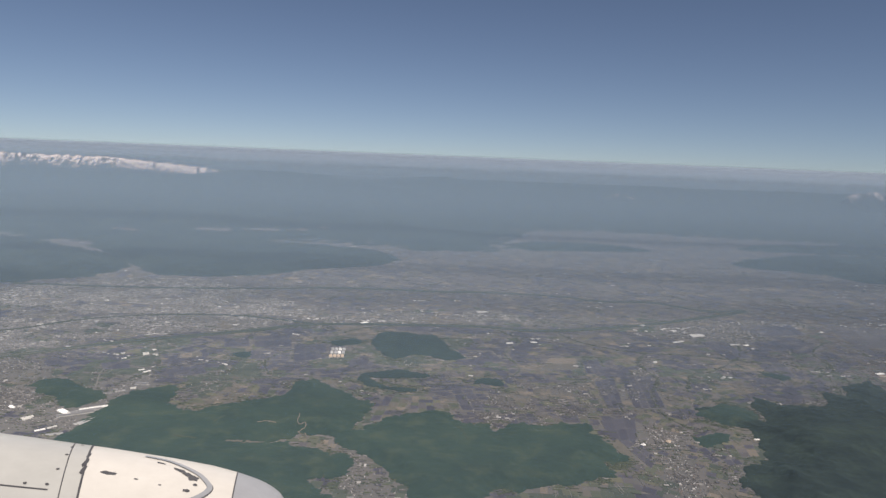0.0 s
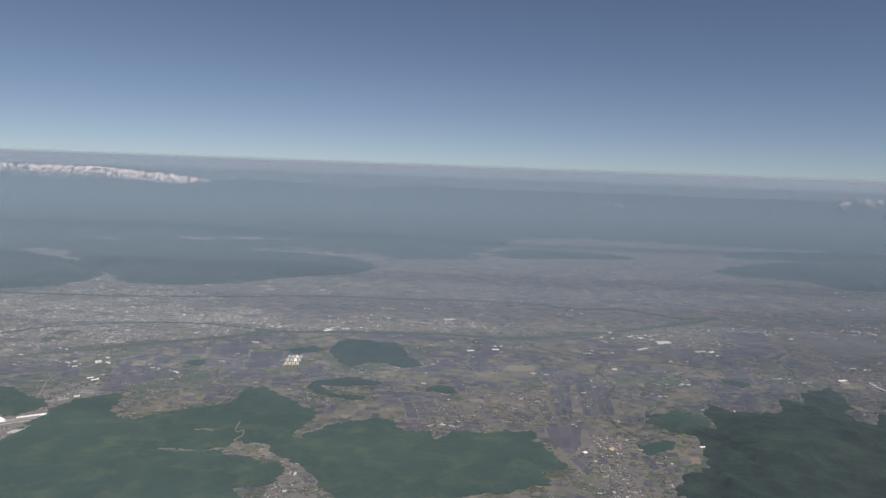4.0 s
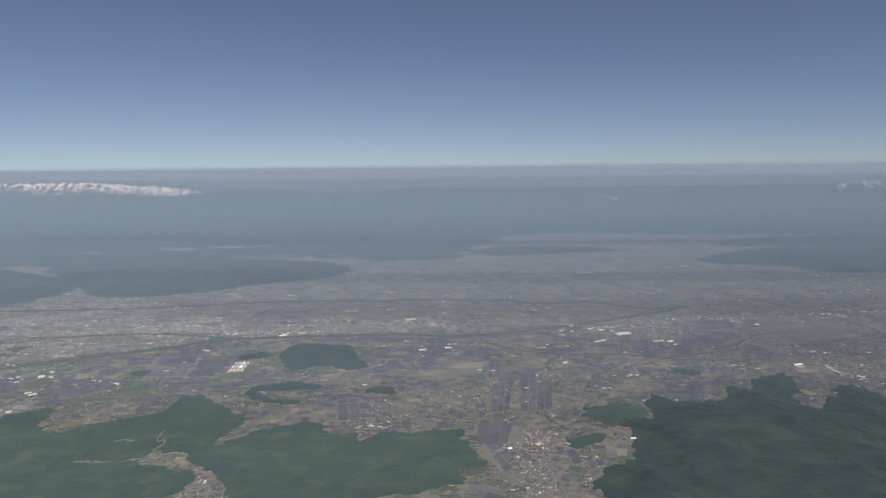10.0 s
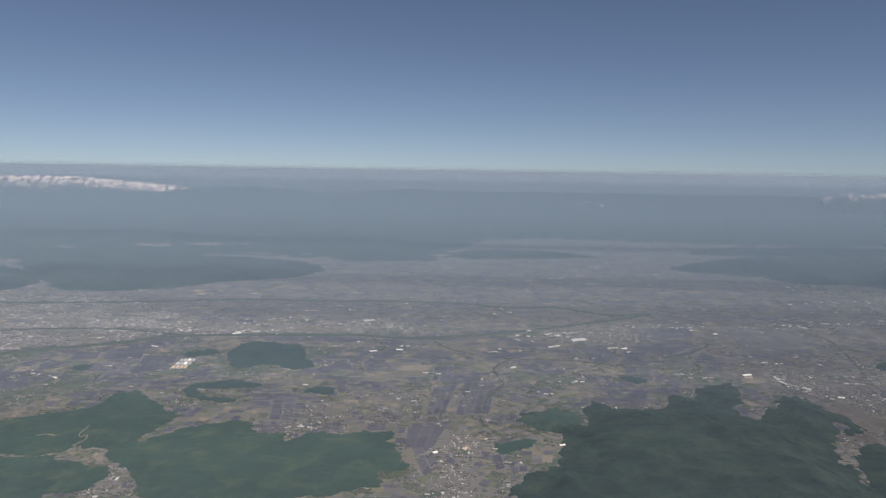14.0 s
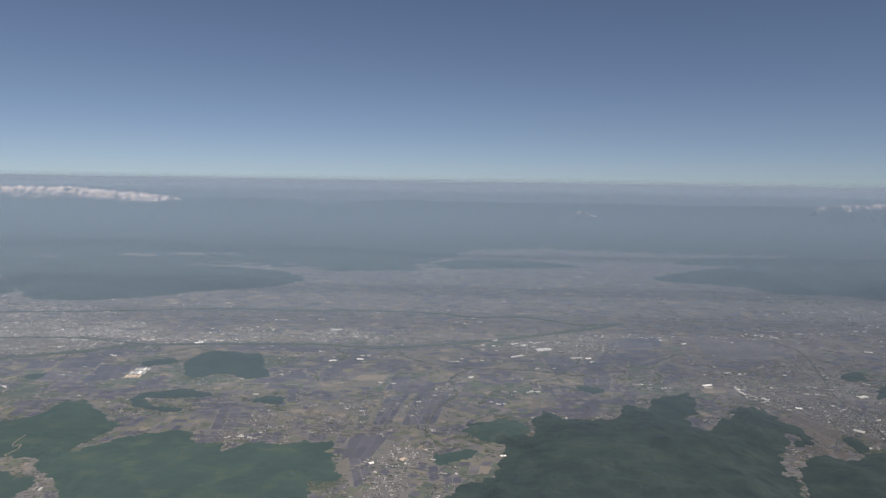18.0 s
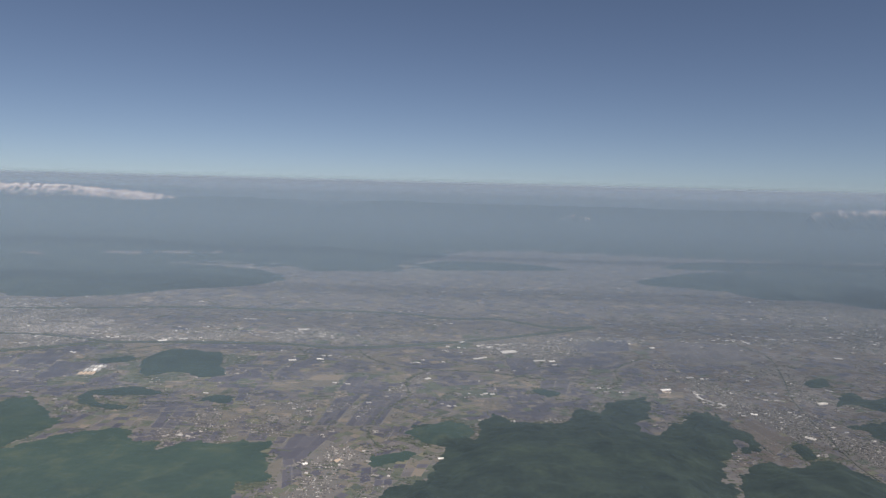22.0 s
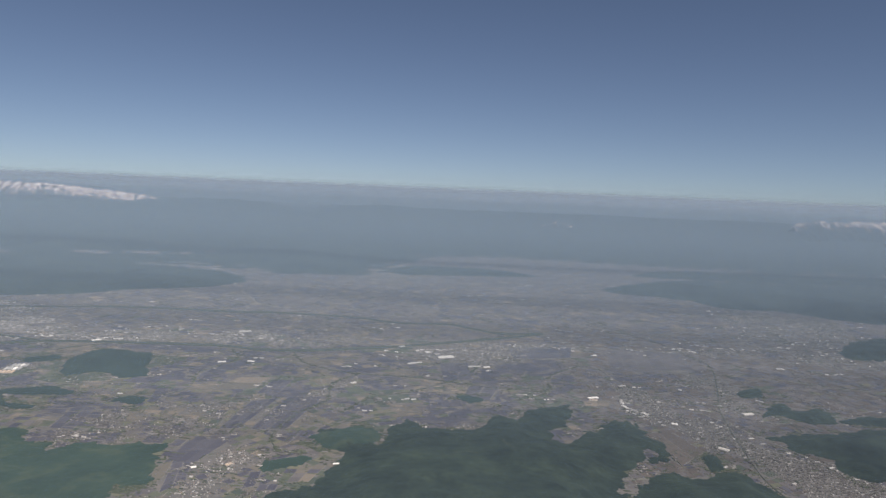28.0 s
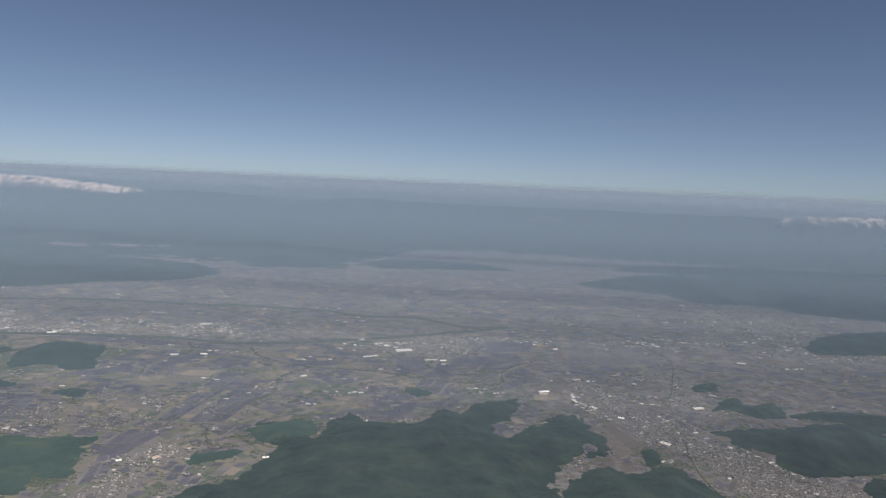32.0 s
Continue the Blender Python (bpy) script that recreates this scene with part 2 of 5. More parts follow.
def value_noise(x, y):
    xi, yi = np.floor(x).astype(int), np.floor(y).astype(int)
    u, v = x - xi, y - yi
    u, v = u * u * (3 - 2 * u), v * v * (3 - 2 * v)
    t = lambda i, j: TABLE[(xi + i) % 256, (yi + j) % 256]
    return (t(0, 0) * (1 - u) + t(1, 0) * u) * (1 - v) + (t(0, 1) * (1 - u) + t(1, 1) * u) * v


def fbm(x, y, size, octaves=4, ridged=False):
    total, amp, norm = 0, 1.0, 0.0
    for k in range(octaves):
        n = value_noise(x / size + 17.3 * k, y / size + 9.1 * k)
        total = total + amp * ((1 - abs(2 * n - 1)) if ridged else n)
        norm, amp, size = norm + amp, amp * 0.5, size * 0.5
    return total / norm


def smooth_loop(points, steps=6, closed=True):
    p = [Vector(q) for q in points]
    n, out = len(p), []
    for i in range(n if closed else n - 1):
        if closed:
            a, b, c, d = (p[(i + k) % n] for k in (-1, 0, 1, 2))
        else:
            a, b, c, d = p[max(i - 1, 0)], p[i], p[i + 1], p[min(i + 2, n - 1)]
        for s in range(steps):
            t = s / steps
            out.append(0.5 * (2 * b + (c - a) * t + (2 * a - 5 * b + 4 * c - d) * t * t + (3 * b - 3 * c + d - a) * t ** 3))
    if not closed:
        out.append(p[-1])
    return np.array([(v.x, v.y) for v in out])


def depth_inside(outline, x, y, rag=2.0):
    """Signed distance inside a smoothed, ragged outline (positive inside)."""
    q = smooth_loop(outline)
    wx = x + rag * (fbm(x, y, 5.0 * max(rag, 1) ** 0.5, 5) - 0.5) * 2.2
    wy = y + rag * (fbm(x + 91, y + 37, 5.0 * max(rag, 1) ** 0.5, 5) - 0.5) * 2.2
    fine = min(rag, 2.2)
    wx, wy = wx + fine * 2.4 * (fbm(x, y + 7, 2.8, 3) - 0.5), wy + fine * 3.4 * (fbm(x + 5, y, 2.8, 3) - 0.5)
    inside = np.zeros(np.shape(wx), bool)
    best = np.full(np.shape(wx), 1e9)
    for (x0, y0), (x1, y1) in zip(q, np.roll(q, -1, 0)):
        crosses = (y0 > wy) != (y1 > wy)
        with np.errstate(divide="ignore", invalid="ignore"):
            inside ^= crosses & (wx < (x1 - x0) * (wy - y0) / ((y1 - y0) if y1 != y0 else 1e-9) + x0)
        dx, dy = x1 - x0, y1 - y0
        t = np.clip(((wx - x0) * dx + (wy - y0) * dy) / max(dx * dx + dy * dy, 1e-9), 0, 1)
        best = np.minimum(best, (wx - x0 - t * dx) ** 2 + (wy - y0 - t * dy) ** 2)
    return np.where(inside, 1, -1) * np.sqrt(best)


def relief(name, outline, height, cell, mat, rag=2.0, slope=14.0, canopy=0.28, rough=0.12, grain=16.0, holes=(), uneven=0.9):
    """A hill under trees: a bumpy sheet over the ragged outline whose rim comes down to the ground."""
    o = np.array(outline)
    x0, y0 = o.min(0) - 3 * rag - cell
    x1, y1 = o.max(0) + 3 * rag + cell
    xs, ys = np.arange(x0, x1, cell), np.arange(y0, y1, cell)
    gx, gy = np.meshgrid(xs, ys, indexing="ij")
    rng = np.random.RandomState(len(outline) * 31 + int(abs(o[0][0])))
    gx = gx + (rng.rand(*gx.shape) - 0.5) * cell * 0.6
    gy = gy + (rng.rand(*gy.shape) - 0.5) * cell * 0.6
    d = depth_inside(outline, gx, gy, rag)
    for hole in holes:
        d = np.minimum(d, -depth_inside(hole, gx, gy, min(rag, 1.5)))
    rise = np.clip(d / slope, 0, 1)
    rise = rise * rise * (3 - 2 * rise)
    z = height * rise * (1.0 - uneven / 2 + uneven * fbm(gx, gy, grain, 5, True)) + canopy + rough * (rng.rand(*gx.shape) - 0.5) * 2
    z = np.where(d > 0, z, -0.05)
    near = d > 0
    cellkeep = near[:-1, :-1] | near[1:, :-1] | near[:-1, 1:] | near[1:, 1:]
    idx = np.arange(gx.size).reshape(gx.shape)
    quads = np.stack([idx[:-1, :-1], idx[1:, :-1], idx[1:, 1:], idx[:-1, 1:]], -1)[cellkeep]
    used, inv = np.unique(quads, return_inverse=True)
    verts = np.stack([gx.ravel()[used], gy.ravel()[used], z.ravel()[used]], 1)
    me = mesh(name, verts.tolist(), inv.reshape(-1, 4).tolist(), mat)
    me.polygons.foreach_set("use_smooth", np.ones(len(me.polygons), bool))
    return new(name, me)


def ribbon(name, points, width, z, mat, wobble=0.0, parent=None):
    q = smooth_loop(points, 8, False)
    t = np.gradient(q, axis=0)
    t /= np.linalg.norm(t, axis=1)[:, None]
    n = np.stack([-t[:, 1], t[:, 0]], 1)
    k = np.arange(len(q))
    w1 = width / 2 * (1 + wobble * (fbm(k * 1.0, k * 0 + width, 5.0) - 0.5) * 2)
    w2 = width / 2 * (1 + wobble * (fbm(k * 1.0, k * 0 + 50 + width, 5.0) - 0.5) * 2)
    a, b = q + n * w1[:, None], q - n * w2[:, None]
    verts, faces = [], []
    for (ax, ay), (bx, by) in zip(a, b):
        verts += [(ax, ay, -0.02), (ax, ay, z), (bx, by, z), (bx, by, -0.02)]
    for i in range(len(q) - 1):
        for s in range(3):
            faces.append((4 * i + s, 4 * i + s + 1, 4 * i + s + 5, 4 * i + s + 4))
    ob = new(name, mesh(name, verts, faces, mat))
    ob.parent = parent
    return ob


# ---- ground ----
R, verts, faces = 4900.0, [(80, 300, 0)], []
rings = [60, 140, 300, 600, 1200, 2500, R]
for r in rings:
    verts += [(80 + r * math.cos(k * math.pi / 48), 300 * (1 - r / R) + r * math.sin(k * math.pi / 48), 0) for k in range(96)]
faces += [(0, 1 + k, 1 + (k + 1) % 96) for k in range(96)]
for i in range(len(rings) - 1):
    for k in range(96):
        a, b = 1 + 96 * i + k, 1 + 96 * i + (k + 1) % 96
        faces.append((a, a + 96, b + 96, b))
ground = tagged(new("ground", mesh("ground", verts, faces, PLAIN)), "wide flat valley floor of brown and grey farmland", "ground", kind="structure")

# ---- woods and hills ----
CLEARING = [(-66, 188), (-47, 191), (-43, 196), (-32, 195), (-30, 189), (-19, 182), (-12, 172), (-7, 155), (-26, 160), (-34, 168), (-27, 174), (-32, 184), (-45, 189)]
WOODS_A = [(-112, 170), (-111, 195), (-111, 221), (-103, 228), (-96, 233), (-92, 219), (-84, 211), (-75, 215), (-63, 223), (-55, 229), (-53, 241), (-47, 246), (-38, 236), (-26, 226), (-22, 220), (-24, 214), (-27, 201), (-20, 206), (-15, 213), (-8, 217), (2, 218), (8, 210), (16, 210), (19, 203), (21, 208), (35, 211), (51, 213), (52, 204), (58, 190), (56, 185), (53, 183), (49, 186), (50, 180), (52, 178), (50, 175), (40, 173), (30, 168), (22, 167), (12, 160), (0, 120), (-100, 110)]
WOODS_B = [(84, 150), (88, 170), (86, 173), (91, 183), (96, 188), (102, 194), (104, 203), (106, 214), (98, 221), (95, 232), (101, 232), (109, 227), (113, 221), (117, 225), (118, 238), (123, 246), (129, 239), (140, 238), (147, 241), (151, 250), (155, 254), (161, 250), (166, 261), (174, 267), (182, 270), (182, 260), (178, 247), (185, 243), (195, 254), (203, 255), (204, 246), (209, 233), (206, 223), (192, 212), (187, 194), (178, 160), (150, 120), (100, 120)]
GLADES = [[(184.1, 196.3), (188.5, 206.0), (193.2, 215.6), (199.6, 221.2), (197.6, 210.5), (190.8, 200.1)], [(171.2, 237.3), (176.0, 245.6), (185.9, 249.4), (182.8, 240.5), (175.6, 229.5)], [(199.9, 229.0), (205.0, 228.4), (202.6, 221.7), (199.0, 221.2)]]
hills = [
    ("wooded_hill", WOODS_A, 0.9, 0.55, 1.5, (CLEARING,), "dark green forest over low hills round a clearing"),
    ("wooded_mountain", WOODS_B, 3.9, 0.55, 1.6, GLADES, "dark green forested mountain with ragged spurs above the fields"),
    ("grove", [(-34, 177), (-31, 182.5), (-27, 183.5), (-23.5, 179), (-24, 172), (-29, 169)], 0.5, 0.5, 0.9, (), "tree-covered knoll inside a forest clearing"),
    ("wooded_hill", [(-25, 282), (-31, 300), (-29, 314), (-24, 319), (-14, 317), (-2, 315), (3, 300), (7, 290), (11, 281), (2, 278), (-10, 283), (-19, 276)], 0.4, 0.6, 1.1, (), "isolated dark wooded hill standing in paddy fields"),
    ("grove", [(-31, 254), (-25, 258), (-17, 261), (-8, 259), (-3, 255), (-10, 252), (-18, 251), (-25, 251)], 0.3, 0.5, 0.8, (), "long low grove between fields"),
    ("grove", [(-29, 252), (-23, 245), (-17, 241), (-9, 241), (-9, 237), (-19, 237.5), (-27, 242), (-31, 248)], 0.3, 0.5, 0.8, (), "narrow strip of trees beside fields"),
    ("grove", [(-49, 298), (-39, 304), (-36, 297), (-46, 292)], 0.8, 0.8, 1.0, (), "small grove beside a wooded hill"),
    ("grove", [(-88, 275), (-81, 278), (-80, 270), (-85, 270)], 0.5, 0.8, 0.8, (), "small round grove among fields"),
    ("grove", [(96, 231), (108, 236), (116, 230), (110, 219), (101, 217), (94, 222)], 1.0, 0.8, 1.5, (), "grove at the foot of a forested mountain"),
    ("grove", [(84, 205), (95, 210), (95, 204), (86, 199)], 0.8, 0.8, 1.0, (), "small grove beside a village"),
    ("grove", [(-134, 225), (-124, 227), (-115, 219), (-121, 210), (-128, 214)], 0.6, 0.8, 1.0, (), "grove beside factory sheds"),
    ("grove", [(-146, 229), (-140, 236), (-127, 226), (-134, 219)], 0.6, 0.8, 1.0, (), "strip of woodland at the edge of town"),
    ("wooded_hill", [(247, 247), (252, 242), (250, 235), (261, 230), (258, 222), (260, 216), (269, 214), (300, 225), (310, 250), (298, 262), (280, 255), (266, 252)], 3.0, 0.7, 0.9, (), "dark wooded hill at the edge of a town"),
    ("wooded_hill", [(284, 266), (298, 275), (330, 272), (345, 250), (312, 254), (298, 264)], 3.0, 0.9, 1.0, (), "broad dark wooded hill behind a town"),
    ("wooded_hill", [(276, 208), (290, 216), (320, 220), (300, 190), (279, 190)], 3.0, 0.8, 1.0, (), "dark wooded hill with steep sides"),
    ("wooded_hill", [(186, 165), (189, 194), (196, 206), (204, 212), (210, 208), (220, 214), (225, 215), (230, 203), (232, 190), (225, 165)], 3.0, 0.7, 0.9, (), "forested spur running down to a town"),
    ("grove", [(262, 279), (272, 287), (272, 277), (284, 282), (282, 266), (270, 264), (264, 272), (256, 268)], 1.4, 0.7, 0.8, (), "wooded knoll beside open fields"),
    ("grove", [(259, 300), (270, 307), (267, 296), (258, 292)], 1.2, 0.8, 0.8, (), "small round grove standing alone"),
    ("grove", [(218, 226), (222, 227), (222, 218), (217, 215)], 0.8, 0.6, 0.6, (), "little grove beside bare yards"),
    ("wooded_hill", [(347, 378), (365, 408), (383, 421), (403, 433), (455, 442), (440, 400), (365, 372)], 3.5, 1.4, 1.5, (), "dark wooded hill at the far edge of a town"),
    ("grove", [(15.2, 248.4), (17.5, 255.2), (25.0, 253.6), (25.3, 246.6)], 0.3, 0.6, 0.9, (), "small grove among paddies"),
    ("grove", [(139.4, 274.0), (145.2, 276.2), (149.3, 272.5), (144.4, 267.0)], 0.3, 0.6, 0.9, (), "dark copse beside a paddy field"),
    ("wooded_ridge", [(-206, 452), (-190, 441), (-176, 440), (-156, 440), (-139, 447), (-116, 461), (-94, 484), (-70, 497), (-50, 512), (-36, 545), (-52, 576), (-100, 597), (-150, 610), (-200, 610), (-300, 612), (-345, 606), (-312, 578), (-291, 543), (-268, 524), (-248, 502), (-230, 480), (-214, 462)], 4.2, 1.6, 4.5, (), "long dark wooded ridge rising from the valley edge"),
    ("wooded_ridge", [(-264, 400), (-248, 410), (-234, 423), (-228, 439), (-224, 462), (-237, 486), (-253, 507), (-284, 529), (-325, 551), (-385, 577), (-600, 590), (-600, 330), (-330, 345)], 5.0, 2.2, 4.5, (), "dark wooded ridge behind a city"),
    ("wooded_ridge", [(73, 676), (81, 630), (130, 636), (205, 654), (190, 675), (138, 690)], 3.0, 2.2, 4.5, (), "low wooded ridge across the far valley"),
    ("wooded_ridge", [(261, 584), (294, 564), (322, 552), (340, 520), (382, 519), (398, 501), (415, 488), (434, 483), (560, 470), (700, 560), (620, 640), (470, 650), (350, 650), (290, 625)], 8.0, 2.4, 4.5, (), "broad dark hill jutting into the valley floor"),
    ("wooded_ridge", [(316, 695), (400, 690), (560, 690), (760, 720), (800, 780), (500, 760), (360, 740)], 4.0, 4.0, 5, (), "dark wooded ridge beyond the valley floor"),
]
forested = []
for kind, outline, height, cell, rag, holes, label in hills:
    ob = relief(kind, outline, height, cell, DIM_FOREST if kind == "wooded_mountain" or outline[0][0] > 180 and kind != "wooded_ridge" else HAZY_WOOD if kind != "wooded_ridge" and outline[0][1] > 240 else WOODED_RANGE if kind == "wooded_ridge" else FOREST, rag, slope=max(8.0, height * 5.0), holes=holes, uneven=0.7 if kind == "wooded_mountain" else 0.6 if rag < 2 else 0.35, grain=22.0 if kind == "wooded_mountain" else 13.0 if rag < 2 else 16.0)
    tagged(ob, label, "woodland", kind="stuff")
    forested.append((outline, rag, holes))

ranges = [
    ([(-1600, 640), (-470, 598), (-388, 585), (-340, 574), (-280, 575), (-225, 592), (-176, 622), (-115, 630), (-60, 622), (-24, 606), (6, 608), (39, 614), (60, 632), (72, 690), (90, 765), (112, 800), (185, 831), (245, 818), (400, 800), (500, 785), (620, 800), (900, 690), (1900, 680), (2400, 2500), (-2300, 2500)], 35.0, 9.0, 470.0, "hazy blue forested uplands closing the valley"),
]
for outline, height, cell, slope, label in ranges:
    uplands = ob = relief("mountain_range", outline, height, cell, WOODED_RANGE, 4, slope=slope, canopy=0.3, rough=0.8, grain=150.0, uneven=0.6)
    tagged(ob, label, "mountain", kind="structure")


def snowy_range(x0, x1, y0, crest, label, depth=60.0, snow=15.0, teeth=6.0):
    """A jagged crest with buttresses; crest(x) gives the height of the skyline."""
    cell = 1.0
    gx, gy = np.meshgrid(np.arange(x0, x1, cell), np.arange(y0 - depth, y0 + 30, cell), indexing="ij")
    gx, gy = gx + (rng_snow.rand(*gx.shape) - 0.5) * 1.0, gy + (rng_snow.rand(*gy.shape) - 0.5) * 1.0
    wander = 14 * (fbm(gx, gx * 0, 45.0, 4) - 0.5)
    fall = abs(gy - y0 - wander)
    top = crest(gx) + teeth * (fbm(gx, gx * 0 + 3, 11.0, 6, True) - 0.66) * 1.3
    gully = fbm(gx + 0.5 * (gy - y0) * (fbm(gx, gx * 0 + 31, 40.0, 2) - 0.5), gy * 0.3, 4.0, 5, True)
    z = top - fall * (0.42 + 0.2 * fbm(gx, gx * 0 + 9, 14.0, 3)) - 4.2 * (1 - gully) * np.clip(fall / 6, 0, 1)
    z = np.maximum(z, -0.5)
    idx = np.arange(gx.size).reshape(gx.shape)
    quads = np.stack([idx[:-1, :-1], idx[1:, :-1], idx[1:, 1:], idx[:-1, 1:]], -1).reshape(-1, 4)
    verts = np.stack([gx.ravel(), gy.ravel(), z.ravel()], 1)
    ob = new("snowy_range", mesh("snowy_range", verts.tolist(), quads.tolist(), [SNOW, ROCK, WOODED_RANGE]))
    mid = verts[quads].mean(1)
    below = crest(mid[:, 0]) - mid[:, 2]
    streak = fbm(mid[:, 0], mid[:, 1] * 0.3, 1.9, 3) - 0.5 + 0.4 * (fbm(mid[:, 0], mid[:, 1], 1.3, 2) - 0.5)
    lying = 1.0 - below / snow - 0.5 * np.clip((705 - abs(mid[:, 0])) / 40, 0, 1) * (y0 < 1120) + 3.2 * streak + 0.9 * (fbm(mid[:, 0] + 77, mid[:, 1] * 0, 40.0, 2) - 0.5)
    kind = np.where(lying > 0.36, 0, np.where(lying > 0.02, 1, 2))
    ob.data.polygons.foreach_set("material_index", kind.astype(np.int32))
    return tagged(ob, label, "mountain", kind="structure")


rng_snow = np.random.RandomState(5)
snowy_range(-800, -340, 1140, lambda x: 61.0 - 6.0 * np.clip((x + 600) / 120, 0, 1) - 8 * np.clip((x + 480) / 80, 0, 1) - 20 * np.clip((x + 400) / 60, 0, 1), "high jagged range with bright snow on its crest")
snowy_range(672, 960, 1112, lambda x: 32.0 + 20.5 * np.clip((x - 650) / 40, 0, 1) + 1.5 * np.clip((x - 760) / 60, 0, 1), "distant jagged peaks streaked with snow", 46.0, 8.5, 7.0)
snowy_range(262, 322, 1112, lambda x: 35.0 - abs(x - 292) * 0.3, "single distant snowy peak above hazy hills", 40.0, 4.0, 3.0)

# ---- haze, imitated by upright tinted sheets ----
# Flat see-through sheets, added row behind row, stand in for thickening distance haze.
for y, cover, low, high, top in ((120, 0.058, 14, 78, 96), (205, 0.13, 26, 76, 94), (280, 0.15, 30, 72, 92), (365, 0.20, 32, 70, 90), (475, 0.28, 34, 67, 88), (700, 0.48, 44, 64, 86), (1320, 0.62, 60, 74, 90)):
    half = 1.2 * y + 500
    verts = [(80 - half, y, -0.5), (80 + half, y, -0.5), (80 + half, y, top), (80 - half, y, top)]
    ob = new("haze", mesh("haze", verts, [(0, 1, 2, 3)], haze_material("valley_haze_sheet", cover, low, high, top, FAR_HAZE if y > 1000 else HAZE_COLOUR, 1.0 if y < 400 else 0.25 if y < 600 else 0.0)))
    tagged(ob, "upright see-through sheet tinted blue to imitate valley haze", "haze", kind="structure")
# One last flat sheet, its pale tint imitating haze at the horizon.
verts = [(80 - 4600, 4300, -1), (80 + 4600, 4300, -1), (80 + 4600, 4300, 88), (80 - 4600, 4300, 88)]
ob = new("backdrop", mesh("backdrop", verts, [(0, 1, 2, 3)], haze_material("horizon_haze_sheet", 1.0, 1, 66, 88, FAR_HAZE, 0.0)))
tagged(ob, "flat pale grey-blue sheet imitating haze along the horizon", "haze", kind="structure")

# ---- rivers and roads ----
RIVER_N = [(-260, 395), (-180, 398), (-115, 408), (-60, 420), (0, 420), (18, 423), (43, 423), (79, 419), (100, 410), (131, 413), (147, 403), (163, 393), (187, 400)]
RIVER_S = [(-260, 215), (-210, 240), (-177, 258), (-147, 280), (-123, 294), (-90, 312), (-63, 327), (-23, 333), (21, 336), (50, 332), (98, 347), (155, 377), (187, 398)]
RIVER_T = [(-250, 270), (-199, 296), (-176, 320), (-141, 335), (-103, 338), (-63, 328)]
RIVER_E = [(236, 180), (231, 205), (233, 228), (241, 272), (251, 302), (262, 341), (258, 362), (252, 385), (220, 440)]
STREAMS = [[(96, 300), (88, 282), (90, 262), (83, 246), (80, 225), (86, 212)], [(30, 330), (38, 312), (30, 290), (34, 268), (24, 250), (27, 240)], [(150, 330), (143, 305), (132, 290), (118, 276), (106, 268), (98, 250)], [(-30, 330), (-46, 315), (-60, 290), (-72, 268), (-66, 250)], [(60, 330), (70, 312), (92, 300), (120, 298), (150, 290), (176, 286)], [(196, 330), (180, 310), (176, 286), (160, 272)], [(-130, 292), (-118, 270), (-112, 250), (-118, 232)]]
rivers = [(q, 0.4, 0.08, "narrow stream between strips of green scrub") for q in STREAMS] + [(RIVER_N, 3.6, 1.0, "broad river with grassy banks winding over the plain"), (RIVER_S, 4.2, 1.0, "river between green banks at the city's edge"), (RIVER_T, 2.2, 0.8, "narrow river through the city"), (RIVER_E, 0.36, 0.1, "small river through a country town")]
for k, (points, width, water_width, label) in enumerate(rivers):
    bank = tagged(ribbon("river", points, width, 0.06 + 0.007 * k, GRASS, 0.55), label, "river", kind="structure")
    ribbon("water", points, water_width, 0.066 + 0.007 * k, WATER, 0.6, bank)
for bank, width in (([(70, 401), (85, 396), (105, 402), (131, 407), (148, 397), (160, 388)], 2.4), ([(150, 405), (160, 400), (172, 396)], 4.0)):
    tagged(ribbon("river_bank", bank, width, 0.05, FIELD["stubble_field"], 0.6), "pale gravel bank beside a river", "river bank", kind="structure")
ROADS = [
    ([(3, 511), (-19, 513), (-22, 497), (-5, 468), (3, 453), (20, 440)], 1.6), ([(-190, 250), (-165, 266), (-147, 277), (-120, 281), (-70, 300), (-40, 310), (60, 318), (130, 318)], 0.5),
    ([(265, 326), (279, 324), (295, 320), (311, 313), (346, 309), (420, 300)], 1.0), ([(-125, 205), (-122, 224), (-130, 251), (-116, 275), (-100, 290)], 0.5),
    ([(-10, 225), (20, 240), (57, 228), (85, 232), (120, 252), (140, 262)], 0.2),
    ([(-155, 420), (-145, 387), (-131, 346), (-120, 300)], 0.5), ([(-240, 330), (-150, 350), (-60, 352), (30, 358), (145, 352), (205, 368), (270, 366), (330, 350)], 0.6),
    ([(205, 330), (214, 290), (232, 270), (246, 244), (266, 205), (290, 180)], 0.6), ([(222, 196), (234, 180), (236, 160)], 0.4),
    ([(-105, 192), (-102, 207), (-95, 224), (-80, 240), (-45, 252), (-10, 266), (20, 272)], 0.35), ([(120, 335), (160, 300), (195, 272), (214, 262)], 0.2),
]
for points, width in ROADS:
    tagged(ribbon("road", points, width, 0.14, ROAD), "pale grey country road across the plain", "road", kind="structure")



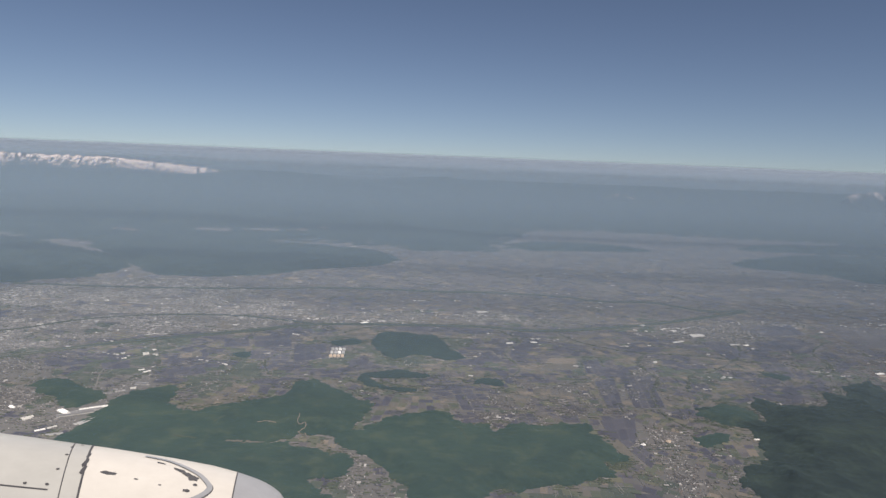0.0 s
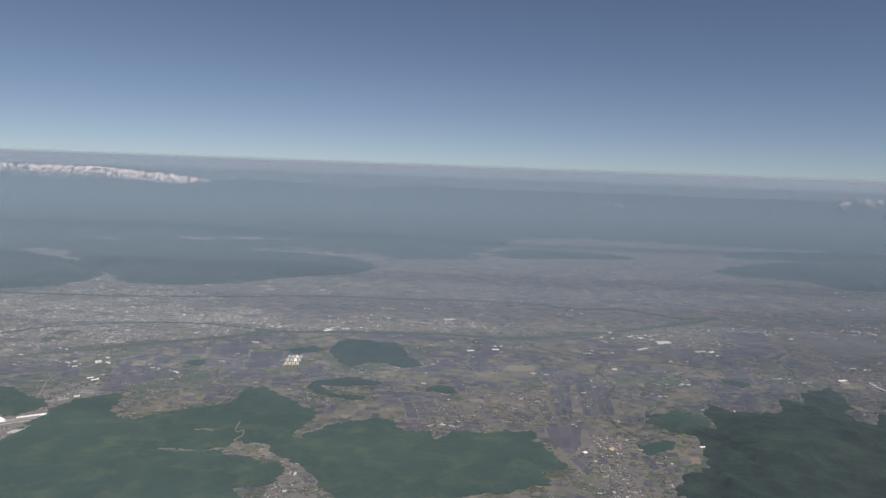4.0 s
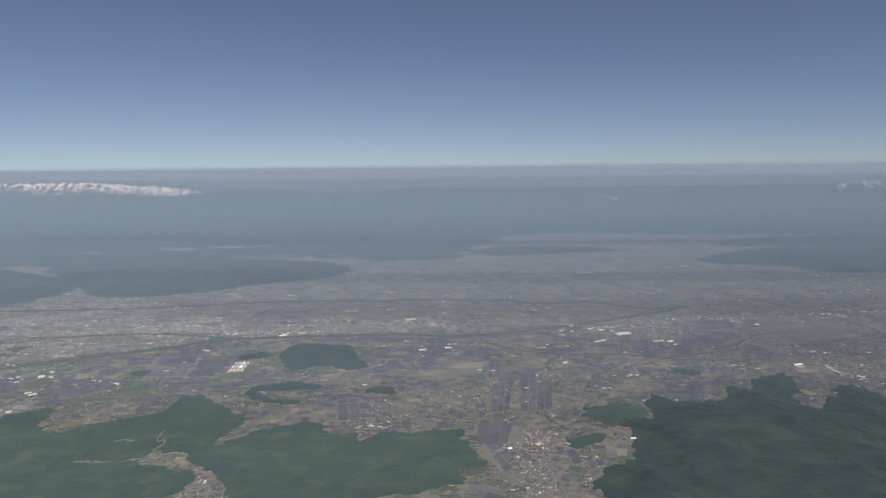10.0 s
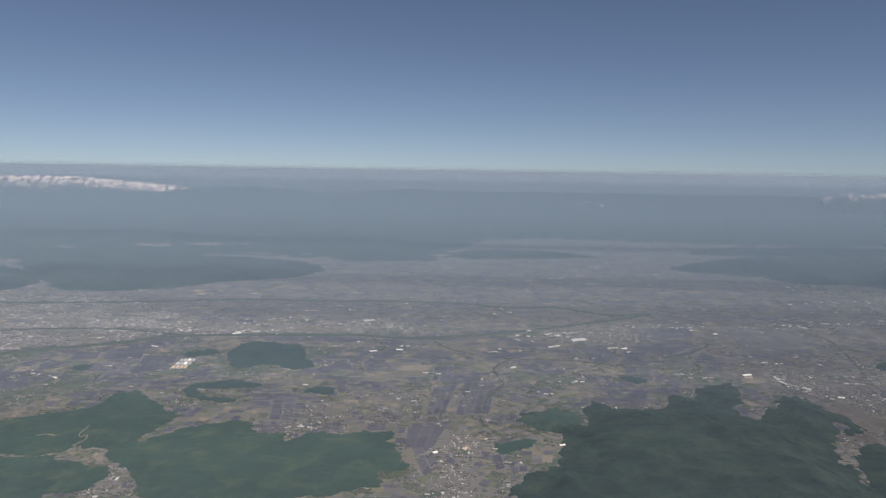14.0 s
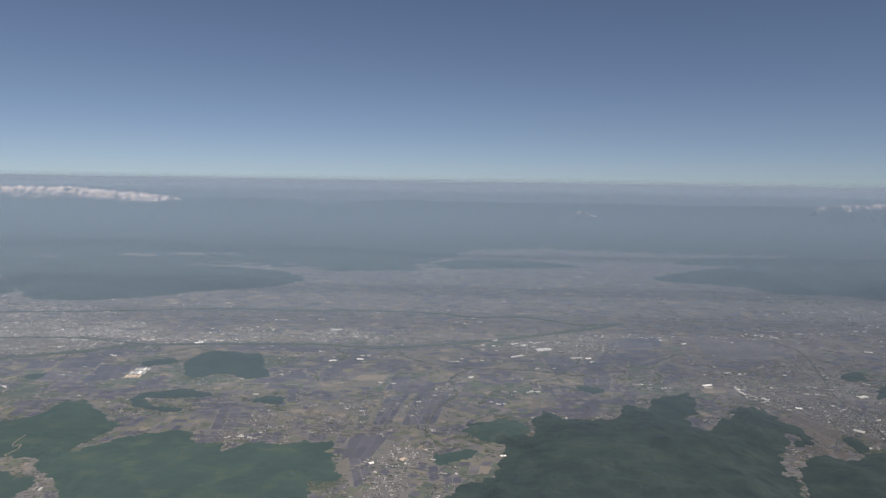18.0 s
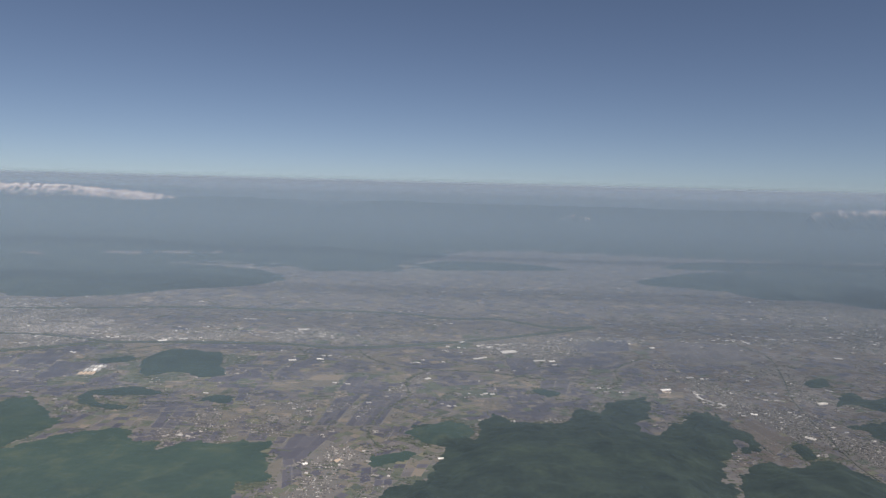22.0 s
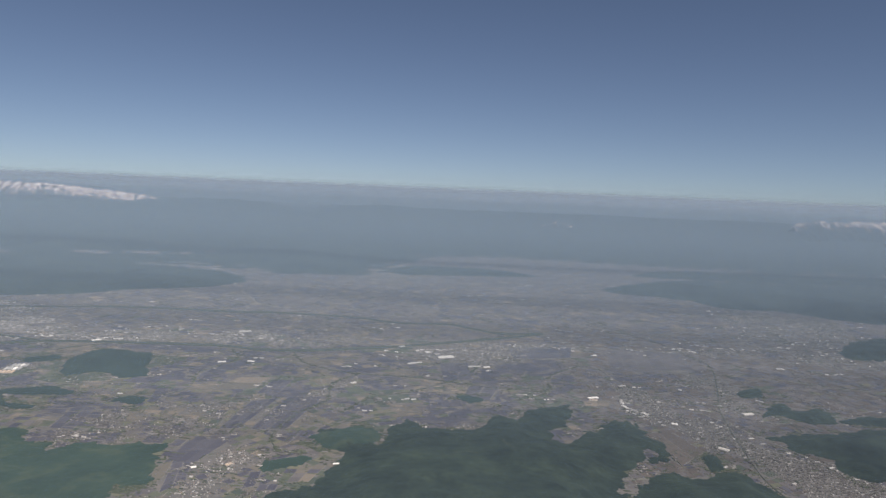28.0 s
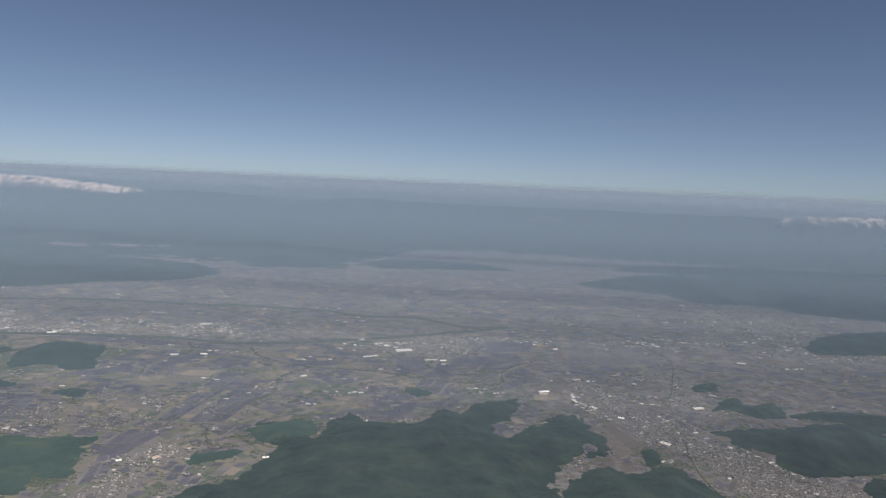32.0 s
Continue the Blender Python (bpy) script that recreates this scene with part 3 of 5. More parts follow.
def drape(hill, points, width, lift, mat, name, label):
    """A narrow strip that lies on a hill's canopy."""
    q = smooth_loop(points, 8, False)
    t = np.gradient(q, axis=0)
    t /= np.linalg.norm(t, axis=1)[:, None]
    verts, faces = [], []
    for (x, y), (dx, dy) in zip(q, t):
        for side in (-0.5, 0.5):
            wide = width * (0.25 + 1.5 * float(fbm(np.array([x * 1.0]), np.array([y + 40 * side]), 1.6 * width + 2, 3)[0]))
            px, py = x - dy * wide * side, y + dx * wide * side
            hit, place, normal, index = hill.ray_cast((px, py, 200.0), (0, 0, -1))
            verts += [(px, py, (place.z if hit else 0.0) + lift), (px, py, (place.z if hit else 0.0) - 0.2)]
    for i in range(len(q) - 1):
        if width > 2 and fbm(np.array([q[i][0]]), np.array([q[i][1]]), 9.0, 3)[0] < 0.47:
            continue
        k = 4 * i
        faces += [(k, k + 2, k + 6, k + 4), (k, k + 4, k + 5, k + 1), (k + 2, k + 3, k + 7, k + 6)]
    return tagged(new(name, mesh(name, verts, faces, mat)), label, "clearing", kind="structure")


bpy.context.view_layer.update()
woods_a, woods_b = [o for o in scene.objects if o.name == "wooded_hill"][0], [o for o in scene.objects if o.name == "wooded_mountain"][0]
PALE = FIELD["stubble_field"]
drape(woods_a, [(-45.2, 209.5), (-44.9, 206.5), (-44.7, 203.5), (-43.4, 201), (-42.1, 202.6), (-41.5, 200.5), (-42.3, 198.4), (-43.0, 196.6), (-40.6, 196.2), (-41.2, 193.9), (-41.9, 192.4), (-39.2, 191.6)], 0.28, 0.08, PALE, "forest_track", "pale hairpin track cut into a forest slope")
drape(woods_a, [(-57, 201), (-54, 202), (-51, 201)], 0.4, 0.08, PALE, "forest_clearing", "thin pale clearing among trees")
drape(woods_a, [(7, 205), (9, 199), (10, 194)], 0.3, 0.05, GRASS, "forest_track", "faint straight cut through forest")
drape(woods_b, [(154, 222), (155, 218), (157, 213)], 0.3, 0.05, GRASS, "forest_clearing", "thin pale landslip on a wooded slope")
drape(woods_b, [(139, 208), (143, 208.5), (146, 208)], 0.3, 0.05, GRASS, "forest_clearing", "narrow pale clearing on a wooded slope")
drape(woods_a, [(-63.0, 189.0), (-57.8, 188.7), (-51.7, 188.1)], 1.1, 0.06, PALE, "forest_clearing", "thin pale clearing among trees")
drape(woods_a, [(-78.7, 188.7), (-74.7, 188.3), (-71.7, 188.2)], 0.5, 0.06, GRASS, "forest_clearing", "faint grassy gap among trees")
drape(woods_a, [(-70.7, 200.5), (-69.3, 203.8), (-68.7, 205.2)], 0.5, 0.06, GRASS, "forest_clearing", "faint grassy gap among trees")
drape(uplands, [(-252, 668), (-232, 670), (-205, 684), (-176, 690), (-150, 702), (-128, 722)], 11, 0.4, FIELD["bare_field"], "valley_floor", "narrow pale valley floor between hazy hills")
drape(uplands, [(-338, 645), (-322, 651), (-300, 642)], 7, 0.4, FIELD["bare_field"], "valley_floor", "narrow pale valley floor between hazy hills")

# ---- towns ----
TOWNS = [
    ([(-330, 330), (-245, 392), (-214, 423), (-159, 427), (-128, 409), (-83, 370), (-66, 346), (-83, 318), (-126, 300), (-156, 286), (-180, 266), (-260, 240)], 0.56, 0.95, "dense grey and white city of low houses"),
    ([(-64, 332), (-55, 350), (-12, 361), (-11, 337), (-39, 327)], 0.66, 0.8, "strip of pale buildings along a river"),
    ([(8, 352), (23, 374), (44, 364), (37, 346), (18, 341)], 0.66, 0.8, "compact town of pale buildings"),
    ([(44, 350), (80, 368), (84, 353), (54, 339)], 0.8, 0.55, "scattered suburb in fields"),
    ([(118, 340), (124, 360), (145, 374), (168, 362), (172, 332), (131, 315)], 0.66, 0.75, "town of pale houses round a factory"),
    ([(-200, 262), (-161, 254), (-143, 237), (-137, 209), (-150, 185), (-220, 200)], 0.6, 0.9, "dense suburb of small houses"),
    ([(45, 610), (70, 690), (110, 700), (104, 620), (70, 575)], 1.3, 0.6, "far town beyond the plain"),
    ([(162, 365), (204, 377), (204, 364), (164, 351)], 0.8, 0.7, "row of houses along a road"),
    ([(327, 509), (359, 506), (389, 483), (394, 456), (372, 411), (377, 363), (332, 344), (305, 372), (267, 364), (311, 428)], 0.95, 0.6, "spread-out town below dark hills"),
    ([(205, 303), (214, 298), (222, 280), (226, 264), (236, 261), (242, 249), (246, 236), (252, 229), (259, 223), (267, 214), (280, 196), (262, 176), (242, 184), (238, 200), (238, 210), (235, 219), (230, 229), (223, 230), (219, 238), (217, 249), (210, 257), (205, 272)], 0.5, 0.8, "crowded town of small grey and white houses"),
    ([(15, 234), (27, 237), (26, 214), (16, 209)], 0.42, 0.62, "hamlet of small houses beside a forest"),
    ([(40, 225), (57, 243), (58, 226), (46, 218)], 0.42, 0.62, "hamlet of small houses among paddies"),
    ([(124, 241), (150, 244), (150, 236), (130, 234)], 0.45, 0.9, "row of houses at the foot of a mountain"),
    ([(-32, 186), (-24, 186), (-12, 168), (-10, 156), (-24, 164)], 0.6, 0.45, "hamlet in a forest clearing"),
    ([(26, 224), (36, 228), (40, 218), (38, 210), (30, 209)], 0.42, 0.6, "hamlet of small houses beside a forest"),
    ([(60, 246), (74, 250), (78, 243), (66, 238)], 0.45, 0.8, "hamlet of small houses among paddies"),
    ([(-137, 184), (-131, 214), (-120, 241), (-108, 243), (-99, 229), (-105, 214), (-100, 200), (-92, 191), (-104, 180)], 0.85, 0.7, "yards and small buildings between factory sheds"),
    ([(69, 213), (77, 213), (80, 204), (78, 193), (78, 180), (75, 170), (68, 160), (61, 162), (65, 177), (66.5, 191)], 0.6, 0.6, "outbuildings and lanes of a village"),
    ([(84.5, 186.5), (88.5, 188), (91, 183), (90, 177), (85, 173), (82.5, 178)], 0.45, 0.9, "hamlet of small houses beside a forested mountain"),
    ([(236, 330), (246, 300), (243, 275), (250, 268), (258, 285), (262, 310), (256, 330)], 0.75, 0.5, "loose rows of houses along a small river"),
    ([(31, 249), (57, 255), (58, 247), (33, 244)], 0.5, 0.6, "row of houses between paddies"),
    ([(84, 268), (92, 292), (96, 290), (92, 268)], 0.45, 0.75, "row of houses along a lane"),
]
rng = np.random.RandomState(11)


def clear_of_woods(x, y, gap=0.3):
    ok = np.ones(x.shape, bool)
    for outline, rag, holes in forested:
        o = np.array(outline)
        box = (x > o[:, 0].min() - 9) & (x < o[:, 0].max() + 9) & (y > o[:, 1].min() - 9) & (y < o[:, 1].max() + 9)
        if not box.any():
            continue
        d = depth_inside(outline, x[box], y[box], rag)
        for hole in holes:
            d = np.minimum(d, -depth_inside(hole, x[box], y[box], min(rag, 1.5)))
        ok[np.flatnonzero(box)] &= d < -gap
    return ok


def clear_of_lines(x, y, lines):
    ok = np.ones(x.shape, bool)
    for points, gap in lines:
        q = smooth_loop(points, 6, False)
        for (x0, y0), (x1, y1) in zip(q[:-1], q[1:]):
            dx, dy = x1 - x0, y1 - y0
            t = np.clip(((x - x0) * dx + (y - y0) * dy) / (dx * dx + dy * dy + 1e-9), 0, 1)
            ok &= (x - x0 - t * dx) ** 2 + (y - y0 - t * dy) ** 2 > gap * gap
    return ok


BANKS = [(p, w * 0.55) for p, w, ww, lab in rivers]
VERGES = [(p, w * 0.5 + 0.1) for p, w in ROADS]


def houses(name, x, y, angle, label, big=0.05, mat=None):
    """Small gabled houses, joined: each has its own walls, eaves and ridge."""
    n = len(x)
    large = rng.rand(n) < big
    w = np.where(large, rng.uniform(0.3, 1.0, n), rng.uniform(0.11, 0.2, n))
    d = np.where(large, rng.uniform(0.16, 0.34, n), rng.uniform(0.09, 0.16, n))
    h = np.where(large, rng.uniform(0.18, 0.34, n), rng.uniform(0.1, 0.2, n))
    ridge = np.where(large, 0.02, 0.08)
    c, s = np.cos(angle), np.sin(angle)
    shape = [(-1, -1, 0), (1, -1, 0), (1, 1, 0), (-1, 1, 0), (-1, -1, 1), (1, -1, 1), (1, 1, 1), (-1, 1, 1), (-1, 0, 2), (1, 0, 2)]
    verts = np.zeros((n, 10, 3))
    for k, (a, b, lev) in enumerate(shape):
        verts[:, k, 0] = x + c * a * w - s * b * d
        verts[:, k, 1] = y + s * a * w + c * b * d
        verts[:, k, 2] = (0, 1, 1)[lev] * h + (0, 0, 1)[lev] * ridge
    quads = np.array([(0, 1, 5, 4), (2, 3, 7, 6), (4, 5, 9, 8), (6, 7, 8, 9), (1, 2, 6, 5), (3, 0, 4, 7)])
    tris = np.array([(5, 6, 9), (7, 4, 8)])
    base = (np.arange(n) * 10)[:, None, None]
    faces = (quads[None] + base).reshape(-1, 4).tolist() + (tris[None] + base).reshape(-1, 3).tolist()
    ob = new(name, mesh(name, verts.reshape(-1, 3).tolist(), faces, mat or HOUSE))
    return tagged(ob, label, "houses", kind="stuff")


def zone_angle(x, y):
    return -0.08 + 0.45 * np.clip((x - 120) / 120, 0, 1) + 0.25 * (value_noise(x / 70.0, y / 70.0) - 0.5) * 2


for order, (outline, pitch, fill, label) in enumerate(TOWNS):
    o = np.array(outline)
    # houses stand back to back in rows along the streets
    lean = zone_angle(*o.mean(0))
    reach = np.ptp(o, 0).max() * 0.75
    gu, gv = np.meshgrid(np.arange(-reach, reach, pitch * 0.82), np.arange(-reach, reach, pitch * 1.22))
    gu = (gu + (rng.rand(*gu.shape) - 0.5) * pitch * 0.7).ravel()
    gv = (gv + (np.arange(gv.shape[0]) % 2 * -0.42 * pitch)[:, None] + rng.randn(*gv.shape) * 0.07 * pitch).ravel()
    middle = (o.min(0) + o.max(0)) / 2
    bend = lean + 0.3 * (value_noise((middle[0] + gu) / 38.0, (middle[1] + gv) / 38.0) - 0.5)
    x, y = middle[0] + gu * np.cos(bend) - gv * np.sin(bend), middle[1] + gu * np.sin(bend) + gv * np.cos(bend)
    d = depth_inside(outline, x, y, 3.0)
    keep = (rng.rand(len(x)) < fill * np.clip(0.35 + d / 10, 0, 1)) & (d > -1) & (fbm(x * 0.6, y * 1.3, 9.0) > (0.42 if 0.5 < pitch < 0.6 else 0.34 if pitch < 0.6 else 0.40 if fill > 0.7 else 0.48)) & (fbm(x + 90, y, 30.0, 3) > 0.3)
    keep_rows = np.flatnonzero(keep)
    keep = clear_of_woods(x[keep_rows], y[keep_rows]) & clear_of_lines(x[keep_rows], y[keep_rows], BANKS)
    keep_rows = keep_rows[keep]
    x, y = x[keep_rows], y[keep_rows]
    houses("town_houses", x, y, bend[keep_rows] + (rng.rand(len(x)) < 0.25) * math.pi / 2, label, 0.04 if pitch < 0.51 else 0.11 if pitch < 0.9 else 0.14, HOUSE if o[:, 1].mean() > 300 else FARM)
    if fill > 0.65:
        sheet = relief("town_ground", outline, 0.0, 1.8, TOWN, 5.0, canopy=0.004 + 0.0013 * order, rough=0.0)
        tagged(sheet, "grey streets and yards between town houses", "ground", kind="structure")

hx, hy = [], []
for k in range(1150):
    cx, cy = rng.uniform(-230, 400), 165 + 400 * rng.rand() ** 1.25
    n, spread = rng.randint(5, 60), rng.uniform(0.9, 4.5)
    ang, flat = rng.uniform(0, math.pi), rng.uniform(0.25, 0.8)
    u, v = rng.randn(n) * spread, rng.randn(n) * spread * flat
    hx.append(cx + u * math.cos(ang) - v * math.sin(ang))
    hy.append(cy + u * math.sin(ang) + v * math.cos(ang))
for points, width in ROADS:
    q = smooth_loop(points, 40, False)
    pick = q[rng.rand(len(q)) < 0.3]
    hx.append(pick[:, 0] + rng.randn(len(pick)) * 0.9)
    hy.append(pick[:, 1] + rng.randn(len(pick)) * 0.9)
ux, uy = rng.uniform(-250, 420, 42000), rng.uniform(190, 620, 42000)
pick = rng.rand(42000) < np.clip((fbm(ux, uy, 32.0, 3) - 0.44) * 4.0, 0, 1) * np.clip((uy - 110) / 160, 0.55, 1)
hx.append(ux[pick])
hy.append(uy[pick])
hx, hy = np.concatenate(hx), np.concatenate(hy)
keep = clear_of_woods(hx, hy) & clear_of_lines(hx, hy, BANKS + [(p, w * 0.5 + 0.2) for p, w in ROADS])
hx, hy = hx[keep], hy[keep]
houses("farm_houses", hx, hy, zone_angle(hx, hy) + rng.randn(len(hx)) * 0.2, "small scattered farmhouses and sheds across the fields", 0.10, FARM)

# ---- pale works and warehouses strung along the roads of the far plain ----
PALE_BLOCK = mottled("pale_blocks", [(0.2, (0.26, 0.26, 0.255)), (0.55, (0.39, 0.385, 0.37)), (0.8, (0.68, 0.67, 0.635))], (0.5, 4.0), 0.5, "island")
LINES = [[(166, 365), (181, 366), (199, 365)], [(225, 368), (255, 377), (264, 370)], [(280, 382), (298, 381), (321, 392), (343, 411)], [(349, 380), (336, 383), (348, 356)], [(-66, 345), (-40, 338), (-8, 342)], [(-47, 352), (-20, 372), (4, 350)], [(8, 356), (30, 362), (44, 352)], [(-150, 372), (-128, 380), (-120, 345)], [(-205, 300), (-170, 318), (-140, 322)], [(300, 440), (340, 450), (372, 430)], [(204, 280), (208, 268), (212, 256)], [(232, 262), (246, 236), (262, 214)], [(118, 345), (140, 352), (160, 344)], [(-110, 318), (-80, 330), (-62, 340)]]
bx, by, turn = [], [], []
for line in LINES:
    q = smooth_loop(line, 30, False)
    for x, y in q[rng.rand(len(q)) < 0.5]:
        bx.append(x + rng.randn() * 1.6), by.append(y + rng.randn() * 1.8), turn.append(rng.uniform(-0.25, 0.25))
for k in range(160):
    cx, cy, lean = rng.uniform(-250, 420), 250 + 420 * rng.rand(), rng.uniform(-0.5, 0.4)
    for u in rng.randn(rng.randint(2, 9)) * 3.0:
        bx.append(cx + u), by.append(cy + u * lean + rng.randn() * 0.6), turn.append(lean)
bx, by, turn = np.array(bx), np.array(by), np.array(turn)
keep = clear_of_woods(bx, by, 0.8) & clear_of_lines(bx, by, BANKS)
houses("pale_buildings", bx[keep], by[keep], turn[keep], "low pale works and warehouses scattered over the plain", 0.7, PALE_BLOCK)

# ---- the village below the mountain, house by house ----
ROOFS = [mottled("slate_roof", [(0.3, (0.10, 0.105, 0.115)), (0.7, (0.16, 0.165, 0.175))], (0.5, 4.0), 0.6, "island"), mottled("grey_tile_roof", [(0.3, (0.19, 0.19, 0.19)), (0.7, (0.27, 0.265, 0.26))], (0.5, 4.0), 0.6, "island"), mottled("brown_tile_roof", [(0.3, (0.17, 0.12, 0.10)), (0.7, (0.24, 0.175, 0.14))], (0.5, 4.0), 0.6, "island"), mottled("pale_metal_roof", [(0.3, (0.40, 0.40, 0.39)), (0.7, (0.52, 0.52, 0.50))], (0.5, 4.0), 0.5, "island")]
PLASTER = mottled("house_plaster", [(0.3, (0.27, 0.26, 0.245)), (0.7, (0.42, 0.405, 0.375))], (0.5, 4.0), 0.8, "island")
samples = []
for k, (w, d, h, label) in enumerate(((0.15, 0.115, 0.13, "two-storey house with dark slate roof"), (0.13, 0.105, 0.105, "small house with grey tiled roof"), (0.18, 0.11, 0.095, "low farmhouse with brown tiled roof"), (0.21, 0.125, 0.115, "barn with pale metal roof"))):
    home = tagged(new("house"), label, "house", "village houses")
    bm = bmesh.new()
    v = [bm.verts.new(q) for q in ((-w, -d, -0.05), (w, -d, -0.05), (w, d, -0.05), (-w, d, -0.05), (-w, -d, h), (w, -d, h), (w, d, h), (-w, d, h), (-w, 0, h + 0.07), (w, 0, h + 0.07))]
    for f in ((0, 1, 5, 4), (2, 3, 7, 6), (1, 2, 6, 9, 5), (3, 0, 4, 8, 7)):
        bm.faces.new([v[i] for i in f])
    part("wall", bm, PLASTER, home)
    bm = bmesh.new()
    e = 0.03
    rows = [[bm.verts.new((x, y, z)) for x in (-w - e, w + e)] for y, z in ((-d - e, h - 0.015), (0, h + 0.08), (d + e, h - 0.015))]
    low = [[bm.verts.new((x, y, z - 0.015)) for x in (-w - e, w + e)] for y, z in ((-d - e, h - 0.015), (0, h + 0.08), (d + e, h - 0.015))]
    for a, b in ((0, 1), (1, 2)):
        bm.faces.new((rows[a][0], rows[a][1], rows[b][1], rows[b][0]))
        bm.faces.new((low[b][0], low[b][1], low[a][1], low[a][0]))
        for side in (0, 1):
            bm.faces.new((rows[a][side], rows[b][side], low[b][side], low[a][side]))
    for a in (0, 2):
        bm.faces.new((rows[a][0], rows[a][1], low[a][1], low[a][0]))
    part("roof", bm, ROOFS[k], home)
    samples.append(home)
VILLAGE = [(69, 213), (77, 213), (80, 204), (78, 193), (78, 180), (75, 170), (68, 160), (61, 162), (65, 177), (66.5, 191)]
spots = []
while len(spots) < 360:
    x, y = rng.uniform(55, 84), rng.uniform(158, 212)
    lane = abs(math.sin(x * 0.9 + y * 0.35)) < 0.75
    if lane and depth_inside(VILLAGE, np.array([x]), np.array([y]), 1.5)[0] > rng.uniform(0, 3) and all((x - a) ** 2 + (y - b) ** 2 > 0.16 for a, b in spots):
        spots.append((x, y))
for k, (x, y) in enumerate(spots):
    turn = math.degrees(zone_angle(np.array([x]), np.array([y]))[0]) + (90 if rng.rand() < 0.4 else 0) + rng.uniform(-12, 12)
    if k < len(samples):
        samples[k].matrix_basis = pose(x, y, 0.03, 0, 0, turn)
    else:
        copy_thing(samples[rng.choice(4, p=[0.29, 0.31, 0.17, 0.23])], pose(x, y, 0.03, 0, 0, turn))

# ---- scattered trees ----
n = 44000
tx, ty = rng.uniform(-260, 430, n), 150 + 470 * rng.rand(n) ** 1.2
tx, ty = np.concatenate([tx, hx[:6000] + rng.randn(len(hx[:6000])) * 0.8]), np.concatenate([ty, hy[:6000] + rng.randn(len(hx[:6000])) * 0.8])
for points, spread, share in [(q, 0.45, 0.26) for q in STREAMS] + [(RIVER_N, 2.6, 0.5), (RIVER_S, 2.4, 0.5), (RIVER_T, 1.2, 0.5), (RIVER_E, 1.1, 0.12)] + [(q, w * 0.5 + 0.35, 0.16) for q, w in ROADS]:
    q = np.repeat(smooth_loop(points, 90, False), 2, 0)
    q = q[(rng.rand(len(q)) < share) & (fbm(q[:, 0], q[:, 1], 8.0, 3) > 0.42)]
    side = np.sign(rng.rand(len(q), 2) - 0.5) * (spread + 0.25 * rng.randn(len(q), 2))
    tx, ty = np.concatenate([tx, q[:, 0] + side[:, 0]]), np.concatenate([ty, q[:, 1] + side[:, 1]])
# loose clumps along the forest edges
for outline, rag, holes in forested:
    if min(p[1] for p in outline) > 420:
        continue
    q = smooth_loop(outline, 30)
    q = q[(fbm(q[:, 0], q[:, 1], 6.0, 3) > 0.5) & (rng.rand(len(q)) < 0.3)]
    for cx, cy in q:
        m, spread = rng.randint(4, 16), rng.uniform(0.5, 1.9)
        cx, cy = cx + rng.randn() * 2.2, cy + rng.randn() * 2.6
        tx, ty = np.concatenate([tx, cx + rng.randn(m) * spread * 1.5]), np.concatenate([ty, cy + rng.randn(m) * spread * 0.7])
keep = ((fbm(tx, ty, 12.0, 4) > 0.555 + 0.07 * np.clip((ty - 260) / 120, 0, 1)) | (np.arange(len(tx)) > n + 3000)) & clear_of_woods(tx, ty, 0.0) & clear_of_lines(tx, ty, VERGES)
tx, ty = tx[keep], ty[keep]
n = len(tx)
r, h, long = rng.uniform(0.12, 0.4, n), rng.uniform(0.12, 0.32, n), rng.uniform(0.9, 3.0, n)
verts = np.zeros((n, 11, 3))
for k in range(5):
    a = k * 2 * math.pi / 5 + rng.rand(n)
    for row, (f, lev) in enumerate(((0.85, 0.0), (1.0, 0.6))):
        rr = r * f * rng.uniform(0.6, 1.5, n)
        verts[:, row * 5 + k] = np.stack([tx + rr * long * np.cos(a), ty + rr * np.sin(a) * 0.8, h * lev], 1)
verts[:, 10] = np.stack([tx, ty, h], 1)
quads = np.array([(k, (k + 1) % 5, 5 + (k + 1) % 5, 5 + k) for k in range(5)])
tris = np.array([(5 + k, 5 + (k + 1) % 5, 10) for k in range(5)])
base = (np.arange(n) * 11)[:, None, None]
faces = (quads[None] + base).reshape(-1, 4).tolist() + (tris[None] + base).reshape(-1, 3).tolist()
tagged(new("scattered_trees", mesh("scattered_trees", verts.reshape(-1, 3).tolist(), faces, HEDGE)), "clumps of dark trees along fields and farms", "trees", kind="stuff")

# ---- fields ----
PADDIES = [((5, 241), (13, 242), (17, 221), (9, 221), 2, 4), ((24.4, 219.3), (33.5, 220.1), (35.2, 211.7), (24.2, 207.7), 3, 2), ((75, 264), (88, 266), (83, 230), (71.5, 229), 4, 4), ((82, 197), (85, 198), (86, 189), (83, 187), 1, 2), ((87, 190), (92, 191), (92, 187), (87, 186), 2, 1)]
WET_STRIPS = [((63, 284), (71, 286), (70, 267), (62, 266), 3, 3), ((57, 204), (62, 206), (65, 201), (60, 195), 2, 2), ((60, 194), (64, 200), (67, 189), (63, 182), 2, 3), ((63, 257), (72, 262), (67.5, 229), (61.5, 228), 3, 4), ((144, 290), (157, 292), (152, 272), (141, 271), 2, 2), ((-82, 280), (-64.5, 278), (-62, 268.5), (-79.5, 268), 4, 1)]
MIXED_PLOTS = [((-19, 231), (-10, 228), (-12, 212), (-22, 208), 3, 5), ((-9, 232), (0.5, 232), (3, 216), (-9.5, 214), 4, 6), ((91.5, 203), (102, 204), (99.5, 193), (91, 192), 3, 4), ((15, 256), (29, 258), (31, 246), (17, 244), 4, 3), ((36, 219), (52, 220), (52, 214), (37, 213), 5, 2)]
